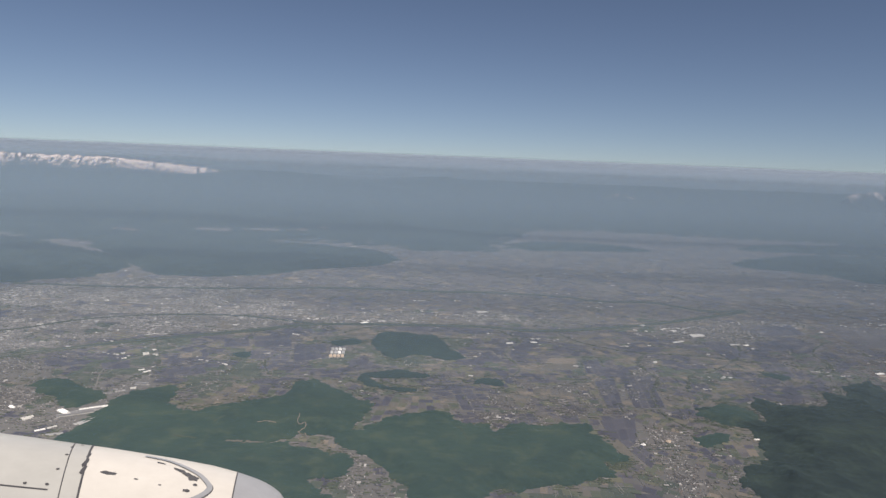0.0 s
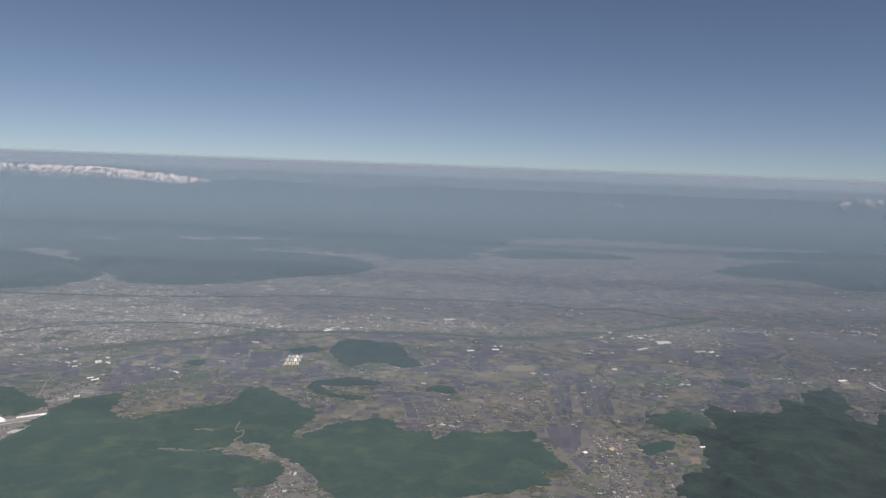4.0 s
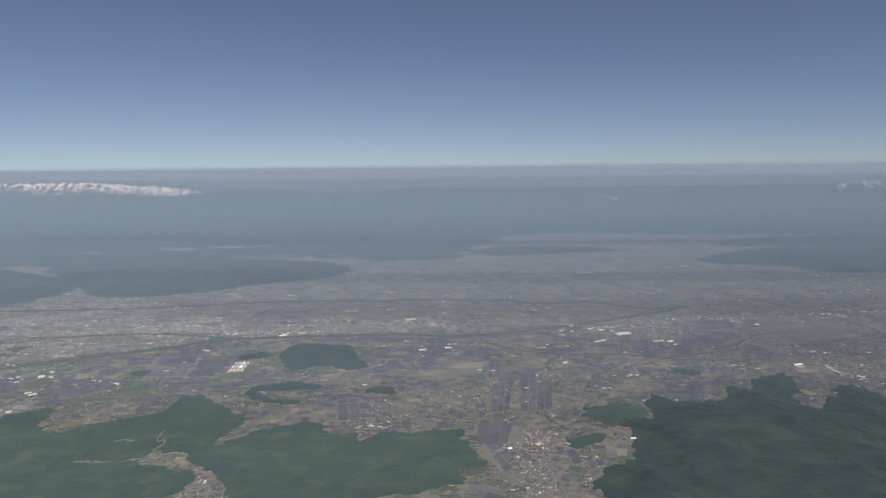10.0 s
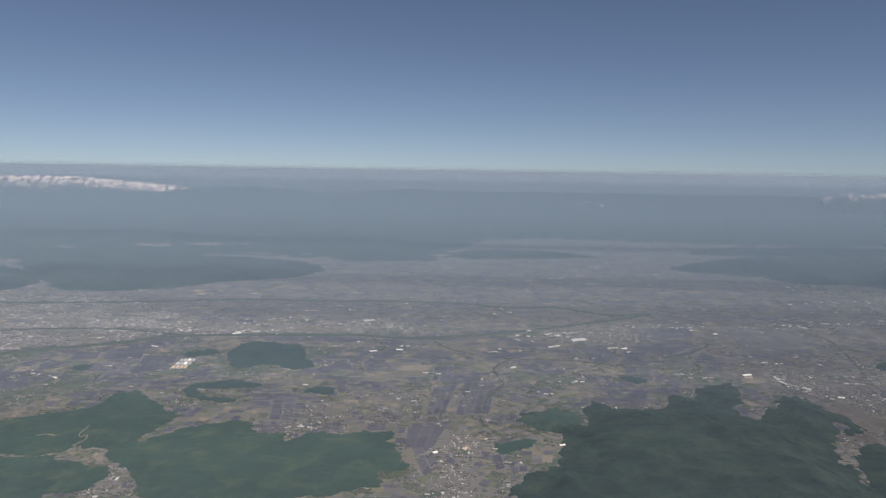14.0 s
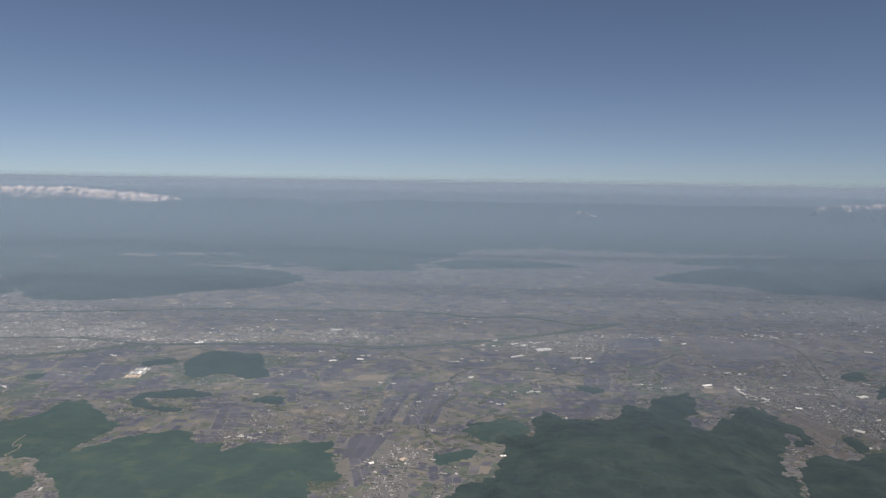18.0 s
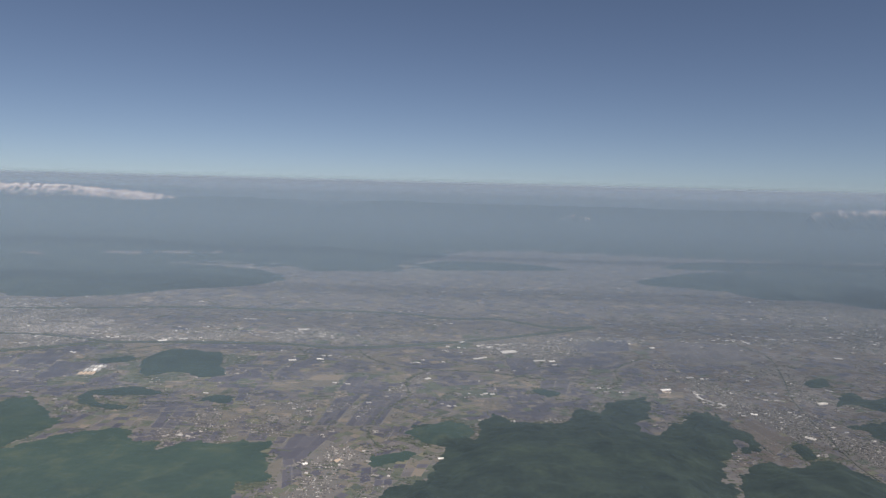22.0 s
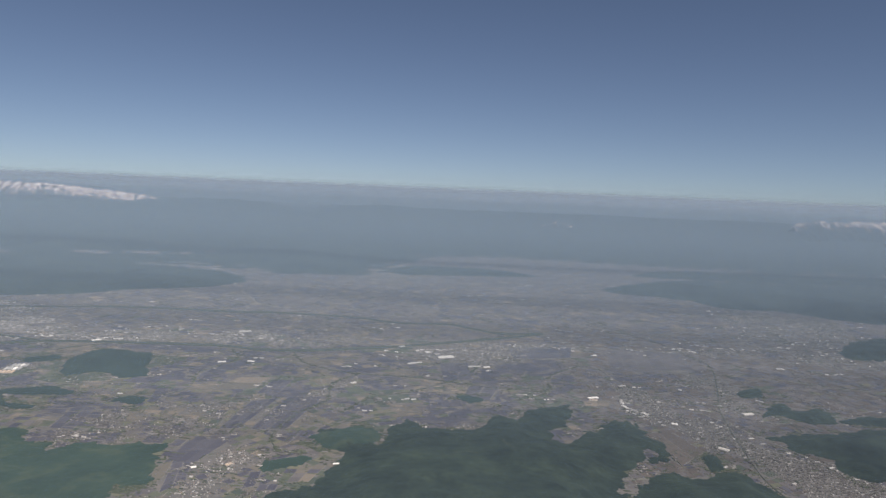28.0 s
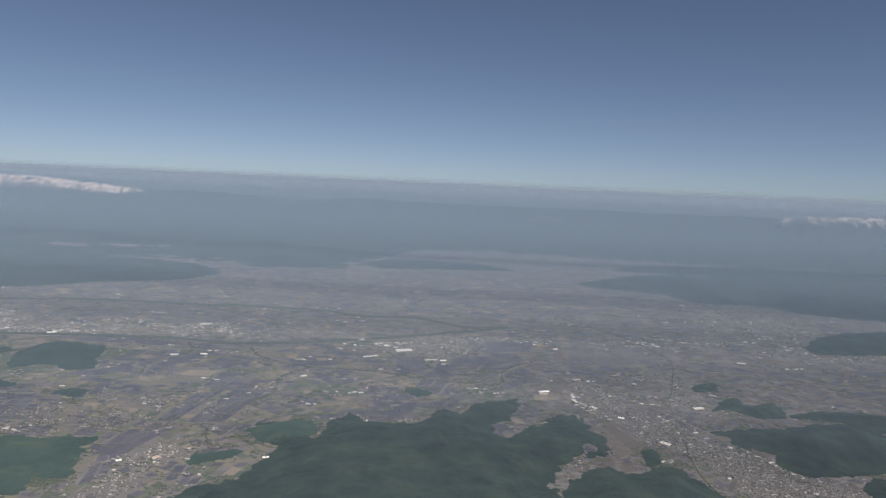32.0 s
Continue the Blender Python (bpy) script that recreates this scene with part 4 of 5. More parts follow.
TAN_PLOTS = [((217, 221), (225, 222), (224, 218), (216, 217), 2, 1), ((189, 276), (200, 280), (198, 272), (189, 271), 2, 2), ((55, 196), (58, 202), (60, 192), (59, 185), 1, 2)]
BARE_PLOTS = [((205, 244), (214, 247), (220, 230), (209, 218), 2, 3)]

WET_TRACTS = [((56.2, 217.0), (68.9, 220.5), (64.8, 202.1), (56.0, 200.1), 3, 2), ((-87.3, 301.4), (-70.9, 306.1), (-65.7, 287.0), (-81.7, 284.7), 4, 2), ((-66.1, 292.0), (-51.4, 292.5), (-47.1, 272.7), (-60.3, 266.6), 3, 2), ((-99.3, 296.3), (-88.8, 298.9), (-84.2, 285.9), (-94.8, 282.9), 2, 2), ((-106.9, 250.2), (-95.6, 257.7), (-89.7, 248.4), (-101.9, 241.3), 3, 2), ((-134.8, 254.8), (-125.7, 260.2), (-121.1, 250.4), (-129.7, 247.4), 3, 1), ((163.6, 358.3), (198.9, 368.9), (194.8, 344.9), (166.6, 337.8), 5, 2), ((130.4, 322.7), (143.8, 325.4), (145.4, 299.0), (133.3, 294.4), 2, 2)]
PLAIN_TRACTS = [((217, 366), (256, 368), (252, 334), (210, 322), 6, 5)]
DRY_TRACTS = [((-108.7, 270.9), (-101.4, 274.2), (-99.3, 268.5), (-106.7, 265.8), 2, 1), ((49.5, 285.5), (61.4, 287.0), (58.3, 270.8), (42.9, 268.9), 2, 2)]


def in_tract(corners, x, y):
    """True inside a four-cornered tract, whichever way round its corners run."""
    turns = [(b[0] - a[0]) * (y - a[1]) - (b[1] - a[1]) * (x - a[0]) for a, b in zip(corners, corners[1:] + corners[:1])]
    return np.all([v > -3 for v in turns], 0) | np.all([v < 3 for v in turns], 0)


zones = [(x + rng.uniform(-14, 14), y + rng.uniform(-14, 14)) for x in range(-290, 470, 42) for y in range(150, 800, 42)]
plots = []
for zx, zy in zones:
    ang = zone_angle(np.array([zx]), np.array([zy]))[0] + (0.0 if rng.rand() < 0.75 else rng.uniform(-0.6, 0.6))
    grow = 1.0 if zy < 300 else (1.6 if zy < 430 else 2.3)
    wet = rng.rand()
    v = -44.0
    while v < 44:
        dv = rng.uniform(1.1, 3.6) * grow
        u = -44.0
        while u < 44:
            du = rng.uniform(0.9, 4.2) * grow
            cx = zx + (u + du / 2) * math.cos(ang) - (v + dv / 2) * math.sin(ang)
            cy = zy + (u + du / 2) * math.sin(ang) + (v + dv / 2) * math.cos(ang)
            plots.append((cx, cy, du, dv, ang, zx, zy, wet))
            u += du
        v += dv
plots = np.array(plots)
near = np.full(len(plots), 1e18)
mine = (plots[:, 0] - plots[:, 5]) ** 2 + (plots[:, 1] - plots[:, 6]) ** 2
for x, y in zones:
    near = np.minimum(near, (plots[:, 0] - x) ** 2 + (plots[:, 1] - y) ** 2)
plots = plots[(mine <= near + 1e-6) & (plots[:, 1] > 140)]
keep = clear_of_woods(plots[:, 0], plots[:, 1], 0.7) & clear_of_lines(plots[:, 0], plots[:, 1], [(p, w * 0.5 + 0.9) for p, w, ww, lab in rivers] + [(p, w * 0.5 + 0.25) for p, w in ROADS])
for outline, pitch, fill, label in TOWNS:
    keep &= (depth_inside(outline, plots[:, 0], plots[:, 1], 3.0) < 0) | (rng.rand(len(plots)) < 0.06) | ((fbm(plots[:, 0] * 0.6, plots[:, 1] * 1.3, 9.0) < 0.40) & (rng.rand(len(plots)) < 0.75))
for *corners, cols, rows in PADDIES + WET_STRIPS + TAN_PLOTS + MIXED_PLOTS + BARE_PLOTS + WET_TRACTS + PLAIN_TRACTS + DRY_TRACTS:
    keep &= ~in_tract(corners, plots[:, 0], plots[:, 1])
plots = plots[keep]
kinds = list(FIELD)
lot = {k: [] for k in kinds}
for cx, cy, du, dv, ang, zx, zy, wet in plots:
    q = fbm(np.array([cx]), np.array([cy]), 15.0, 3)[0] + rng.uniform(-0.06, 0.06) + (wet - 0.5) * 0.14 - 0.05 * (cx > 150)
    if rng.rand() < 0.09:
        q = rng.rand()
    q = 0.49 + (q - 0.49) * min(1.0, max(0.4, 1 - (cy - 300) / 150))
    q -= 0.035 * (cx < 130 and cy < 300)
    if 66 < cx < 104 and cy < 222 and rng.rand() < 0.6:
        q = 0.46 + abs(q - 0.46)
    if 208 < cx < 252 and 292 < cy < 352:
        q = 0.40 + 0.07 * rng.rand()
    elif cx > 190 and cy < 370:
        q = 0.41 + 0.11 * rng.rand()
    leafy = fbm(np.array([cx + 300.0]), np.array([cy]), 18.0, 3)[0] + 0.03 * (cx < -60) - 0.10 * min(1.0, max(0.0, (cy - 280) / 90))
    kind = "orchard" if leafy + rng.uniform(-0.05, 0.05) > 0.63 else "flooded_paddy" if q < 0.44 else "damp_field" if q < 0.465 else "bare_field" if q < 0.505 else "green_field" if q < 0.585 else "stubble_field"
    if rng.rand() < (cy - 330) / 90:
        kind = ("damp_field", "bare_field", "bare_field", "damp_field", "stubble_field", "bare_field", "flooded_paddy")[rng.randint(7)]
    if cx > 190 and cy < 430 and rng.rand() < 0.4:
        kind = "tilled_field"
    if cx > 120 and kind in ("green_field", "orchard") and rng.rand() < 0.55:
        kind = "bare_field" if rng.rand() < 0.5 else "damp_field"
    if kind == "green_field" and rng.rand() < (cy - 270) / 90:
        kind = "bare_field" if rng.rand() < 0.6 else "stubble_field"
    if rng.rand() < 0.07:
        continue
    ang += rng.uniform(-0.07, 0.07)
    lot[kind].append((cx, cy, du - 0.12 - 0.1 * (rng.rand() < 0.2), dv - 0.1, ang))
TRACT = (62, 100, 206, 240)                # the plots round the village stand as pieces of their own
for kind in kinds:
    slab = [(a, b, z) for z in (-1, 0) for a, b in ((-0.5, -0.5), (0.5, -0.5), (0.5, 0.5), (-0.5, 0.5))]
    quads = [(4, 5, 6, 7), (0, 1, 5, 4), (1, 2, 6, 5), (2, 3, 7, 6), (3, 0, 4, 7)]
    unit = mesh("field", slab, quads, FIELD[kind])
    verts, faces = [], []
    for cx, cy, du, dv, ang in lot[kind]:
        if TRACT[0] < cx < TRACT[1] and TRACT[2] < cy < TRACT[3]:
            ob = new("field", unit)
            ob.matrix_basis = pose(cx, cy, rng.uniform(0.025, 0.055), 0, 0, math.degrees(ang)) @ Matrix.Diagonal((du, dv, 0.04, 1))
            ob.parent = ground
            continue
        c, s, k = math.cos(ang), math.sin(ang), len(verts)
        top = rng.uniform(0.025, 0.055)
        verts += [(cx + a * du * c - b * dv * s, cy + a * du * s + b * dv * c, top + 0.05 * z) for a, b, z in slab]
        faces += [tuple(k + i for i in f) for f in quads]
    tagged(new(kind.replace("paddy", "paddie") + "s", mesh(kind, verts, faces, FIELD[kind])), {"flooded_paddy": "dark flooded paddy plots shining dull purple", "bare_field": "bare brown plots of tilled soil", "damp_field": "dull grey plots of damp soil", "tilled_field": "dark brown tilled plots", "stubble_field": "dry tan stubble plots", "green_field": "olive green plots of young crops", "orchard": "dark green orchard and scrub plots"}[kind], "fields", kind="stuff")

# ---- larger plots that stand out round the villages ----
BALK = mottled("dry_grass_balks", [(0.3, (0.150, 0.153, 0.145)), (0.7, (0.205, 0.202, 0.188))], (0.2, 1.5))


def field_block(corners, cols, rows, kind, gap=0.055, top_z=0.085):
    """One tract cut into plots with bare balks between them."""
    p = [Vector((*c, 0)) for c in corners]
    base = sum(p, Vector()) / 4
    verts = [q - base + Vector((0, 0, z)) for z in (0, top_z - 0.012) for q in p]
    ob = new("field_balks", mesh("field_balks", verts, [(7, 6, 5, 4), (0, 1, 5, 4), (1, 2, 6, 5), (2, 3, 7, 6), (3, 0, 4, 7)], BALK))
    ob.location, ob.parent = base, ground
    at = lambda u, v: p[0].lerp(p[1], u).lerp(p[3].lerp(p[2], u), v)
    for i in range(cols):
        for j in range(rows):
            u0, u1, v0, v1 = (i + gap) / cols, (i + 1 - gap) / cols, (j + gap * 0.6) / rows, (j + 1 - gap * 0.6) / rows
            top = [at(u0, v0), at(u1, v0), at(u1, v1), at(u0, v1)]
            base = sum(top, Vector()) / 4
            verts = [q - base + Vector((0, 0, z)) for z in (0, top_z) for q in top]
            ob = new("field", mesh("field", verts, [(7, 6, 5, 4), (0, 1, 5, 4), (1, 2, 6, 5), (2, 3, 7, 6), (3, 0, 4, 7)], FIELD[rng.choice(("stubble_field", "flooded_paddy", "bare_field", "flooded_paddy", "stubble_field", "green_field")) if kind == "mixed" else kind]))
            ob.location, ob.parent = base, ground


laid = 0
for tracts, kind in ((PADDIES, "flooded_paddy"), (WET_STRIPS, "flooded_paddy"), (WET_TRACTS, "flooded_paddy"), (PLAIN_TRACTS, "damp_field"), (DRY_TRACTS, "stubble_field"), (TAN_PLOTS, "stubble_field"), (MIXED_PLOTS, "mixed"), (BARE_PLOTS, "tilled_field")):
    for *corners, cols, rows in tracts:
        laid += 1
        field_block(corners, cols, rows, kind, 0.03 if tracts is PADDIES or tracts is WET_STRIPS else 0.012, 0.075 + 0.003 * laid)



# ---- farm lanes and hedges between the plots ----
def strips(name, count, lengths, widths, height, mat, label, category, seed):
    """Thin straight strips that follow the lie of the fields, joined."""
    dice = np.random.RandomState(seed)
    x, y = dice.uniform(-240, 400, count), 165 + 330 * dice.rand(count) ** 1.3
    keep = clear_of_woods(x, y, 1.5) & clear_of_lines(x, y, BANKS)
    x, y = x[keep], y[keep]
    n = len(x)
    turn = zone_angle(x, y) + np.where(dice.rand(n) < 0.35, math.pi / 2, 0) + dice.randn(n) * 0.12
    u, v = dice.uniform(*lengths, n) / 2, dice.uniform(*widths, n) / 2
    c, t = np.cos(turn), np.sin(turn)
    verts = np.zeros((n, 8, 3))
    for k, (a, b, z) in enumerate([(a, b, z) for z in (0, 1) for a, b in ((-1, -1), (1, -1), (1, 1), (-1, 1))]):
        verts[:, k] = np.stack([x + c * a * u - t * b * v, y + t * a * u + c * b * v, z * height * dice.uniform(0.85, 1.15, n)], 1)
    quads = np.array([(4, 5, 6, 7), (0, 1, 5, 4), (1, 2, 6, 5), (2, 3, 7, 6), (3, 0, 4, 7)])
    faces = (quads[None] + (np.arange(n) * 8)[:, None, None]).reshape(-1, 4).tolist()
    tagged(new(name, mesh(name, verts.reshape(-1, 3).tolist(), faces, mat)), label, category, kind="stuff")


strips("farm_lanes", 2600, (2.0, 11.0), (0.10, 0.22), 0.11, BALK, "pale farm lanes between plots", "lanes", 3)
strips("field_hedges", 2400, (0.8, 4.5), (0.18, 0.5), 0.17, HEDGE, "low dark hedges between plots", "hedges", 4)


# ---- larger buildings ----
def box(bm, x0, x1, y0, y1, z0, z1):
    v = [bm.verts.new((x, y, z)) for z in (z0, z1) for x, y in ((x0, y0), (x1, y0), (x1, y1), (x0, y1))]
    for f in ((3, 2, 1, 0), (4, 5, 6, 7), (0, 1, 5, 4), (1, 2, 6, 5), (2, 3, 7, 6), (3, 0, 4, 7)):
        bm.faces.new([v[i] for i in f])


def shed(x, y, length, width, turn, look_of):
    """A long low building: walls, a shallow gabled roof with eaves, ridge vents and a door."""
    roof_mat, label = {"w": (WHITE_ROOF, "long white-roofed industrial shed among fields"), "g": (GREY_ROOF, "long grey-roofed factory hall with pale walls"), "c": (WHITE_WALL, "cream-coloured flat building with pale roof"), "r": (RED_ROOF, "building with orange tiled roof beside a village")}[look_of]
    hall = tagged(new("industrial_building"), label, "building", "larger buildings of the plain")
    hall.matrix_basis = pose(x, y, 0.03, 0, 0, turn)
    a, b, h = length * 0.47, width * 0.5, 0.12 + 0.02 * min(length, 6)
    bm = bmesh.new()
    box(bm, -a, a, -b, b, -0.05, h)
    part("wall", bm, WHITE_WALL, hall)
    bm = bmesh.new()
    e = 0.05
    rise = 0.10 * width
    v = [bm.verts.new(q) for q in ((-a - e, -b - e, h), (a + e, -b - e, h), (a + e, b + e, h), (-a - e, b + e, h), (-a - e, 0, h + rise), (a + e, 0, h + rise))]
    for f in ((3, 2, 1, 0), (0, 1, 5, 4), (2, 3, 4, 5), (1, 2, 5), (3, 0, 4)):
        bm.faces.new([v[i] for i in f])
    roof = part("roof", bm, roof_mat, hall)
    for k in range(max(1, int(length / 1.6))):
        bm = bmesh.new()
        cx = -a + length * (k + 0.5) / max(1, int(length / 1.6))
        box(bm, cx - 0.22, cx + 0.22, -0.07, 0.07, h + rise - 0.02, h + rise + 0.06)
        part("roof_vent", bm, GREY_ROOF, roof)
    bm = bmesh.new()
    box(bm, -0.18, 0.18, -b - 0.02, -b, 0.0, 0.16)
    part("door", bm, GREY_ROOF, hall)
    return hall


WORKS = [(-121.2, 205.5, 6.0, 2.0, -33, "w"), (-117.0, 204.6, 11.5, 2.2, 31, "g"), (-115.4, 207.3, 10.5, 2.0, 31, "g"), (-113.8, 209.8, 9.0, 1.6, 31, "w"), (-108.6, 200.4, 11.0, 1.8, 58, "g"), (-110.8, 199.2, 8.0, 1.2, 58, "w"), (-129.5, 199.7, 3.5, 2.6, 47, "c"), (-105.8, 193.1, 2.2, 2.0, 54, "c"), (-101.1, 195.7, 7.7, 1.1, 39, "g"), (-97.0, 192.3, 5.4, 0.8, -3, "g"), (-120.5, 191.3, 3.0, 1.0, 40, "w"), (-118.2, 193.6, 2.9, 1.0, 52, "w"), (-114.6, 188.8, 4.8, 1.1, 20, "w"), (-116.1, 223.6, 3.2, 1.4, 27, "g")]
WORKS_2 = [(-112.9, 225.9, 3.5, 1.4, 36, "g"), (-109.8, 229.2, 2.0, 1.8, 23, "c"), (-108.9, 234.0, 4.6, 2.4, -1, "g"), (-123.1, 269.1, 2.4, 3.4, 27, "c"), (-122.2, 275.0, 1.4, 1.8, 43, "c"), (-118.7, 268.1, 1.0, 3.0, 57, "c"), (-132.6, 268.6, 1.5, 1.8, 39, "w"), (-128.7, 265.2, 1.0, 1.2, 58, "w"), (-129.0, 262.1, 1.9, 1.0, 31, "w"), (-115.8, 249.0, 2.3, 1.2, 43, "w"), (-112.9, 247.2, 2.9, 1.2, 51, "w"), (-139.7, 207.9, 3.0, 1.5, -35, "w")]
VALLEY = [(132.7, 334.6, 8.4, 4.5, 21, "w"), (123.6, 342.5, 2.8, 2.5, 31, "w"), (128.3, 339.8, 2.7, 1.6, 31, "g"), (118.7, 321.0, 7.6, 1.6, 30, "w"), (33.3, 306.8, 3.6, 1.6, 22, "w"), (45.6, 316.0, 1.8, 1.5, 40, "w"), (48.4, 316.6, 2.0, 1.5, 36, "w"), (65.4, 198.2, 1.5, 1.2, 37, "w"), (74.4, 201.3, 2.2, 1.6, 50, "r"), (96.1, 285.6, 2.6, 1.6, 44, "w"), (119.8, 268.4, 2.0, 1.2, 43, "w"), (122.4, 268.2, 2.0, 1.2, 25, "w")]
EAST = [(193.8, 281.6, 4.6, 1.6, 20, "w"), (193.4, 278.8, 3.6, 0.9, 5, "r"), (204.5, 272.2, 4.3, 1.2, -72, "w"), (206.9, 268.6, 4.6, 1.2, -60, "g"), (206.2, 264.6, 1.4, 1.2, -23, "w"), (227.6, 233.3, 3.4, 2.0, -43, "c"), (251.0, 271.0, 4.8, 2.0, 21, "c"), (104.6, 205.7, 1.8, 0.8, 18, "w"), (236.7, 306.1, 5.3, 1.2, -49, "g"), (209.9, 300.8, 3.6, 1.2, 19, "w"), (218.4, 255.6, 2.3, 1.4, -10, "w"), (263.0, 288.3, 3.1, 1.2, -42, "w")]
FAR = [(234.1, 299.0, 1.3, 1.0, -32, "w"), (146.5, 320.1, 6.0, 1.4, 14, "w"), (152.2, 320.0, 3.1, 1.4, 24, "w"), (207.9, 352.7, 2.9, 1.5, 31, "w"), (297.1, 343.5, 3.8, 1.5, -10, "w"), (27.9, 224.3, 0.9, 0.7, 39, "w"), (45.4, 310.1, 3.2, 1.4, 3, "w"), (-39.3, 334.2, 4.3, 2.0, 35, "w"), (-30.5, 338.7, 4.2, 2.0, 19, "w"), (23.4, 368.3, 6.3, 2.6, 16, "w"), (109.9, 351.6, 3.3, 2.0, 51, "w")]
for row in WORKS + WORKS_2 + VALLEY + EAST + FAR:
    shed(*row)

for row, (cy, mat, label) in enumerate(((285.6, WHITE_ROOF, "white glasshouse in a row of four"), (280.6, WHITE_ROOF, "white glasshouse with ochre gable"), (275.6, RED_ROOF, "low shed with dull orange roof"))):
    for k in range(4):
        house = tagged(new("greenhouse"), label, "greenhouse", "glasshouses among paddies")
        house.matrix_basis = pose(-47.2 + 1.62 * k + 0.35 * row, cy + 0.25 * k, 0.05, 0, 0, 12)
        bm = bmesh.new()
        box(bm, -0.66, 0.66, -1.7, 1.7, -0.05, 0.16)
        part("wall", bm, WHITE_WALL, house)
        bm = bmesh.new()
        ring = [[bm.verts.new((0.7 * math.cos(q * math.pi / 6), yy, 0.16 + 0.3 * math.sin(q * math.pi / 6))) for q in range(7)] for yy in (-1.75, 1.75)]
        for q in range(6):
            bm.faces.new((ring[0][q], ring[0][q + 1], ring[1][q + 1], ring[1][q]))
        for r in ring:
            bm.faces.new(r)
        part("roof", bm, mat, house)

# ---- aircraft engine beside the window from which the flight starts ----
EYE_0 = Vector((-0.062, 0.002, 88.052))
AX, SIDE, TOP = Vector((0.98138, 0.14082, -0.13063)), Vector((-0.14203, 0.98986, 0.0)), Vector((0.12930, 0.01855, 0.99143))
PAINT = mottled("cream_white_paint", [(0.3, (0.50, 0.48, 0.435)), (0.7, (0.60, 0.58, 0.53))], (0.8, 6.5), 0.3)
PAINT_GREY = mottled("grey_white_paint", [(0.3, (0.36, 0.36, 0.335)), (0.7, (0.45, 0.45, 0.42))], (0.8, 6.5), 0.28)
LIP = mottled("dull_aluminium", [(0.3, (0.25, 0.26, 0.27)), (0.7, (0.32, 0.33, 0.34))], (1.0, 7.5), 0.4)
DARK = mottled("worn_bare_metal", [(0.3, (0.05, 0.05, 0.055)), (0.7, (0.11, 0.11, 0.115))], (1.5, 12.5), 0.6)
SHAPE_S = [-0.05, 0.0, 0.02, 0.06, 0.12, 0.2, 0.35, 0.55, 0.8, 1.2, 1.8, 2.6, 4.0]
SHAPE_R = [0.645, 0.71, 0.77, 0.82, 0.858, 0.892, 0.930, 0.962, 0.985, 1.01, 1.036, 1.062, 1.06]


def skin(back, turn, proud=0.0):
    """A point of the cowl's skin: metres back from the lip, degrees from the top, metres above the skin."""
    r = np.interp(back, SHAPE_S, SHAPE_R) + proud
    q = radians(turn)
    return (-AX * back + (TOP * math.cos(q) - SIDE * math.sin(q)) * r)


engine = tagged(new("aircraft_engine"), "white jet engine cowl with grey lip and chipped paint", "aircraft engine")
engine.location = EYE_0 + Vector((-1.049, 3.977, -3.130))


def slant(back, turn):
    """The joints lean: they lie further back towards the outer side."""
    return back - max(back, 0) * 0.19 * math.sin(radians(turn))


def cowl(name, backs, mat, label, proud=0.0):
    bm = bmesh.new()
    rows = [[bm.verts.new(skin(slant(b, 360 * k / 128), 360 * k / 128, proud)) for k in range(128)] for b in backs]
    for r0, r1 in zip(rows, rows[1:]):
        for k in range(128):
            f = bm.faces.new((r0[k], r0[(k + 1) % 128], r1[(k + 1) % 128], r1[k]))
            f.smooth = True
    return part(name, bm, mat, engine, label)


def strip(name, line, width, mat, parent, proud=0.004):
    """A narrow strip laid on the skin along (back, turn) points."""
    q = smooth_loop(line, 10, False)
    bm, last = bmesh.new(), None
    for i in range(len(q)):
        d = q[min(i + 1, len(q) - 1)] - q[max(i - 1, 0)]
        d = Vector((d[0], d[1] * 0.0175)).normalized() * width / 2
        pair = [bm.verts.new(skin(q[i][0] - sgn * d.y, q[i][1] + sgn * d.x / 0.0175, proud)) for sgn in (-1, 1)]
        if last:
            bm.faces.new((last[0], last[1], pair[1], pair[0]))
        last = pair
    return part(name, bm, mat, parent)


def dark_spot(back, turn, length, height, parent, lean=0.0):
    """A ragged dark patch: bare metal where paint has come off, and the bolts of the fan cowl."""
    bm = bmesh.new()
    pts = []
    for k in range(16):
        a = k * math.pi / 8
        r = rng.uniform(0.7, 1.1)
        u, v = length / 2 * r * math.cos(a), height / 2 * r * math.sin(a)
        pts.append(bm.verts.new(skin(back + u * math.cos(lean) - v * math.sin(lean), turn + (u * math.sin(lean) + v * math.cos(lean)) / 0.0175, 0.004)))
    bm.faces.new(pts)
    part("paint_chip", bm, DARK, parent, "dark spot for a bolt or chipped paint")


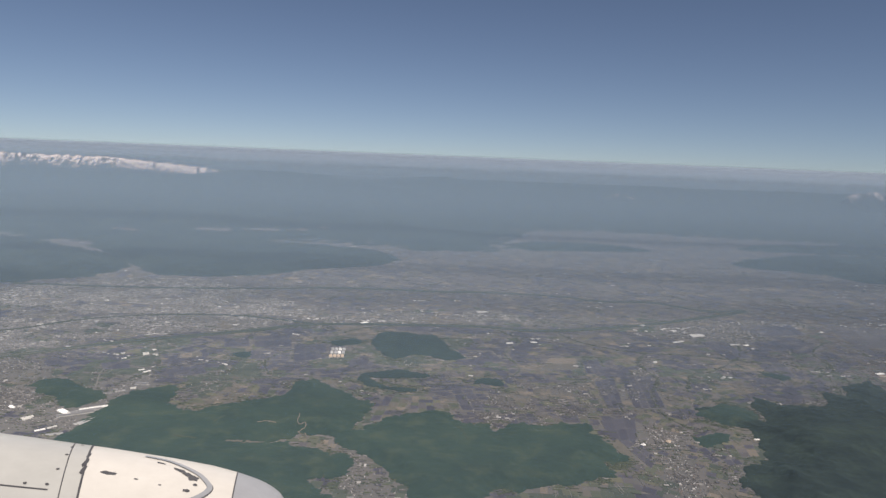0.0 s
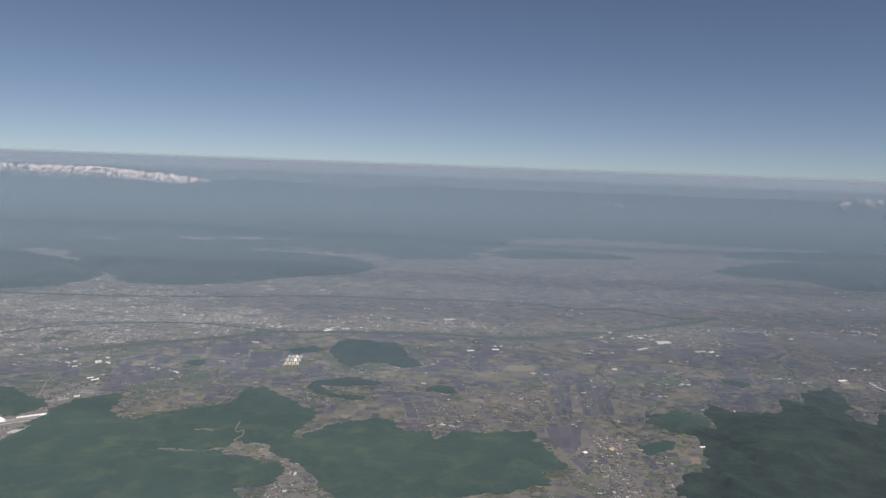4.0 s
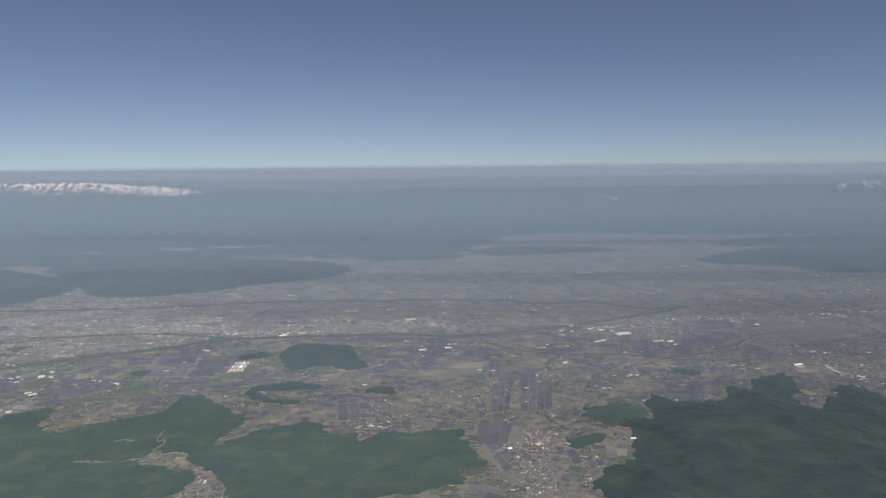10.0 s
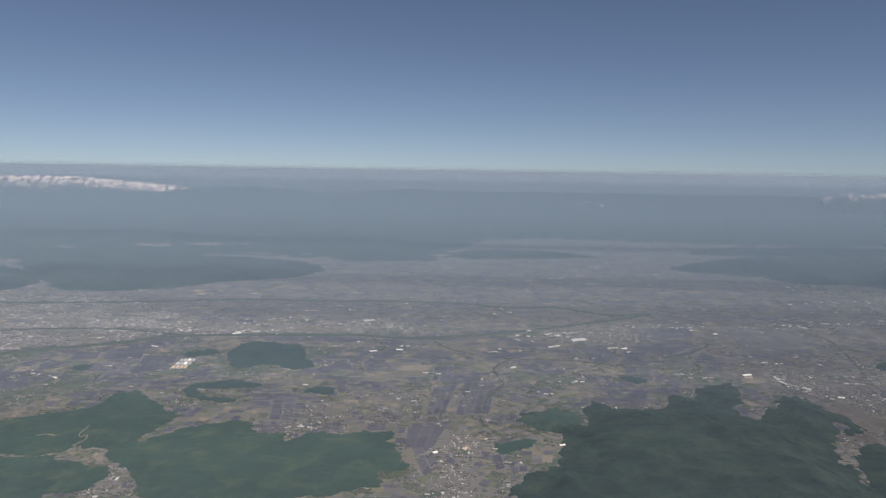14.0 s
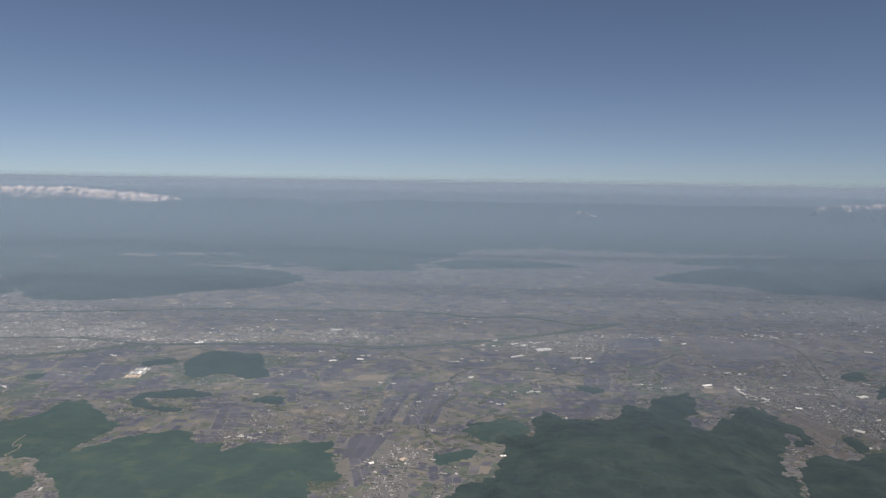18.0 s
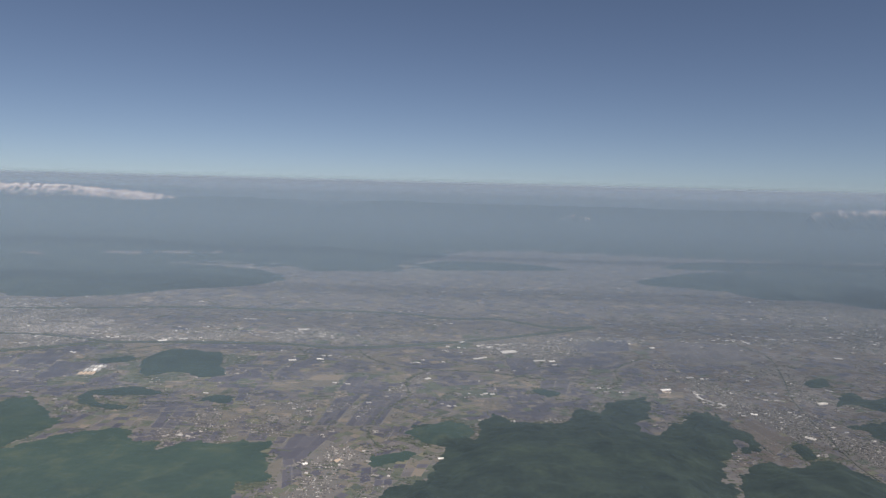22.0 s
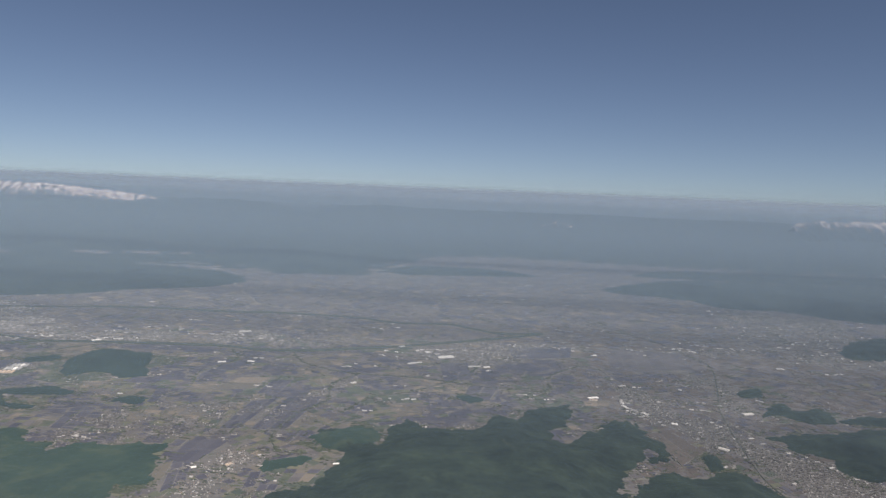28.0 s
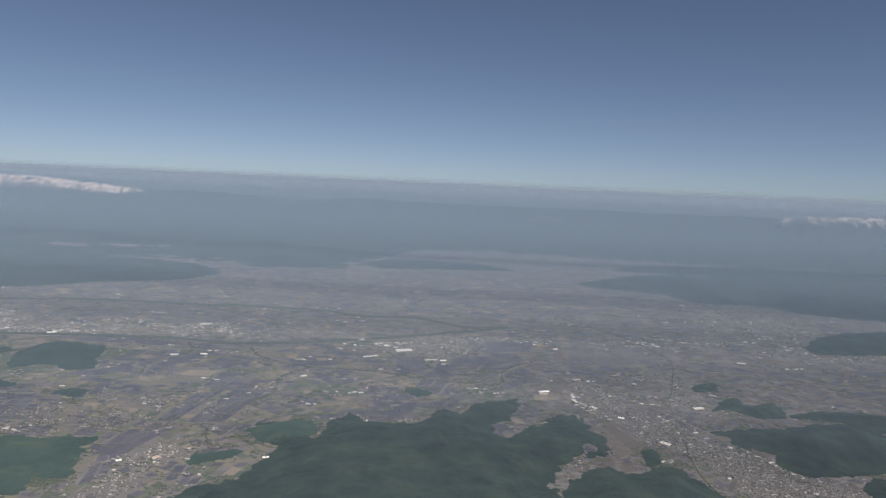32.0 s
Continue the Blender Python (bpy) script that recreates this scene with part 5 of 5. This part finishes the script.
lip = cowl("inlet_lip", [-0.05, -0.03, 0.0, 0.01, 0.02, 0.04, 0.06, 0.09, 0.12, 0.16, 0.2, 0.26, 0.342], LIP, "grey metal inlet lip")
inlet = cowl("inlet_cowl", list(np.linspace(0.346, 1.235, 18)), PAINT, "cream-white inlet cowl")
band = cowl("cowl_band", list(np.linspace(1.241, 1.341, 4)), PAINT_GREY, "greyish band of the cowl")
fan = cowl("fan_cowl", list(np.linspace(1.347, 3.6, 30)), PAINT_GREY, "greyish white fan cowl")
duct = cowl("inlet_duct", [-0.05, 0.05, 0.3, 0.8], DARK, "dark inlet duct", -0.09)
for back, parent, w in ((1.344, fan, 0.006), (1.238, inlet, 0.012), (0.344, lip, 0.008)):
    strip("seam", [(slant(back, q), q) for q in range(-60, 81, 10)], w, DARK, parent)
strip("seam", [(1.34, 15.6), (1.6, 15.9), (2.2, 16.2), (3.2, 16.4)], 0.010, DARK, fan)
strip("pad_edge", [(0.96, -15.6), (0.80, -13.7), (0.61, -6.5), (0.52, -0.8), (0.486, 3.7), (0.53, 9.5), (0.62, 14), (0.75, 17)], 0.035, LIP, inlet, 0.008)
strip("pad_seam", [(0.96, -16.4), (0.79, -14.6), (0.595, -7.0), (0.50, -0.9), (0.466, 3.7), (0.51, 9.9), (0.61, 14.6), (0.75, 17.8)], 0.006, DARK, inlet, 0.005)
# Bolts of the fan cowl, drawn as small dark patches.
for back, turn in ((1.407, -13.3), (1.382, -5.0), (1.36, 5.3), (1.472, 14.0), (1.36, 13.3), (1.62, 14.0), (1.38, -20)):
    dark_spot(back, turn, 0.022, 0.022, fan)
for back, turn, length, height, lean in ((1.085, 3.7, 0.10, 0.035, 0.0), (0.916, 5.0, 0.03, 0.012, 0.0), (0.771, 6.3, 0.022, 0.012, 0.0), (0.836, -10.0, 0.07, 0.02, -0.3), (0.611, 7.0, 0.05, 0.03, 0.0), (0.70, -6.0, 0.10, 0.04, -0.5), (0.645, -3.6, 0.09, 0.05, -0.5), (0.60, -1.4, 0.07, 0.07, -0.4), (0.575, 2.8, 0.03, 0.03, 0.0), (1.245, -1.0, 0.03, 0.12, 0.0), (1.225, 4.0, 0.03, 0.10, 0.0), (1.265, -7.0, 0.02, 0.08, 0.0)):
    dark_spot(back, turn, length, height, inlet, lean)
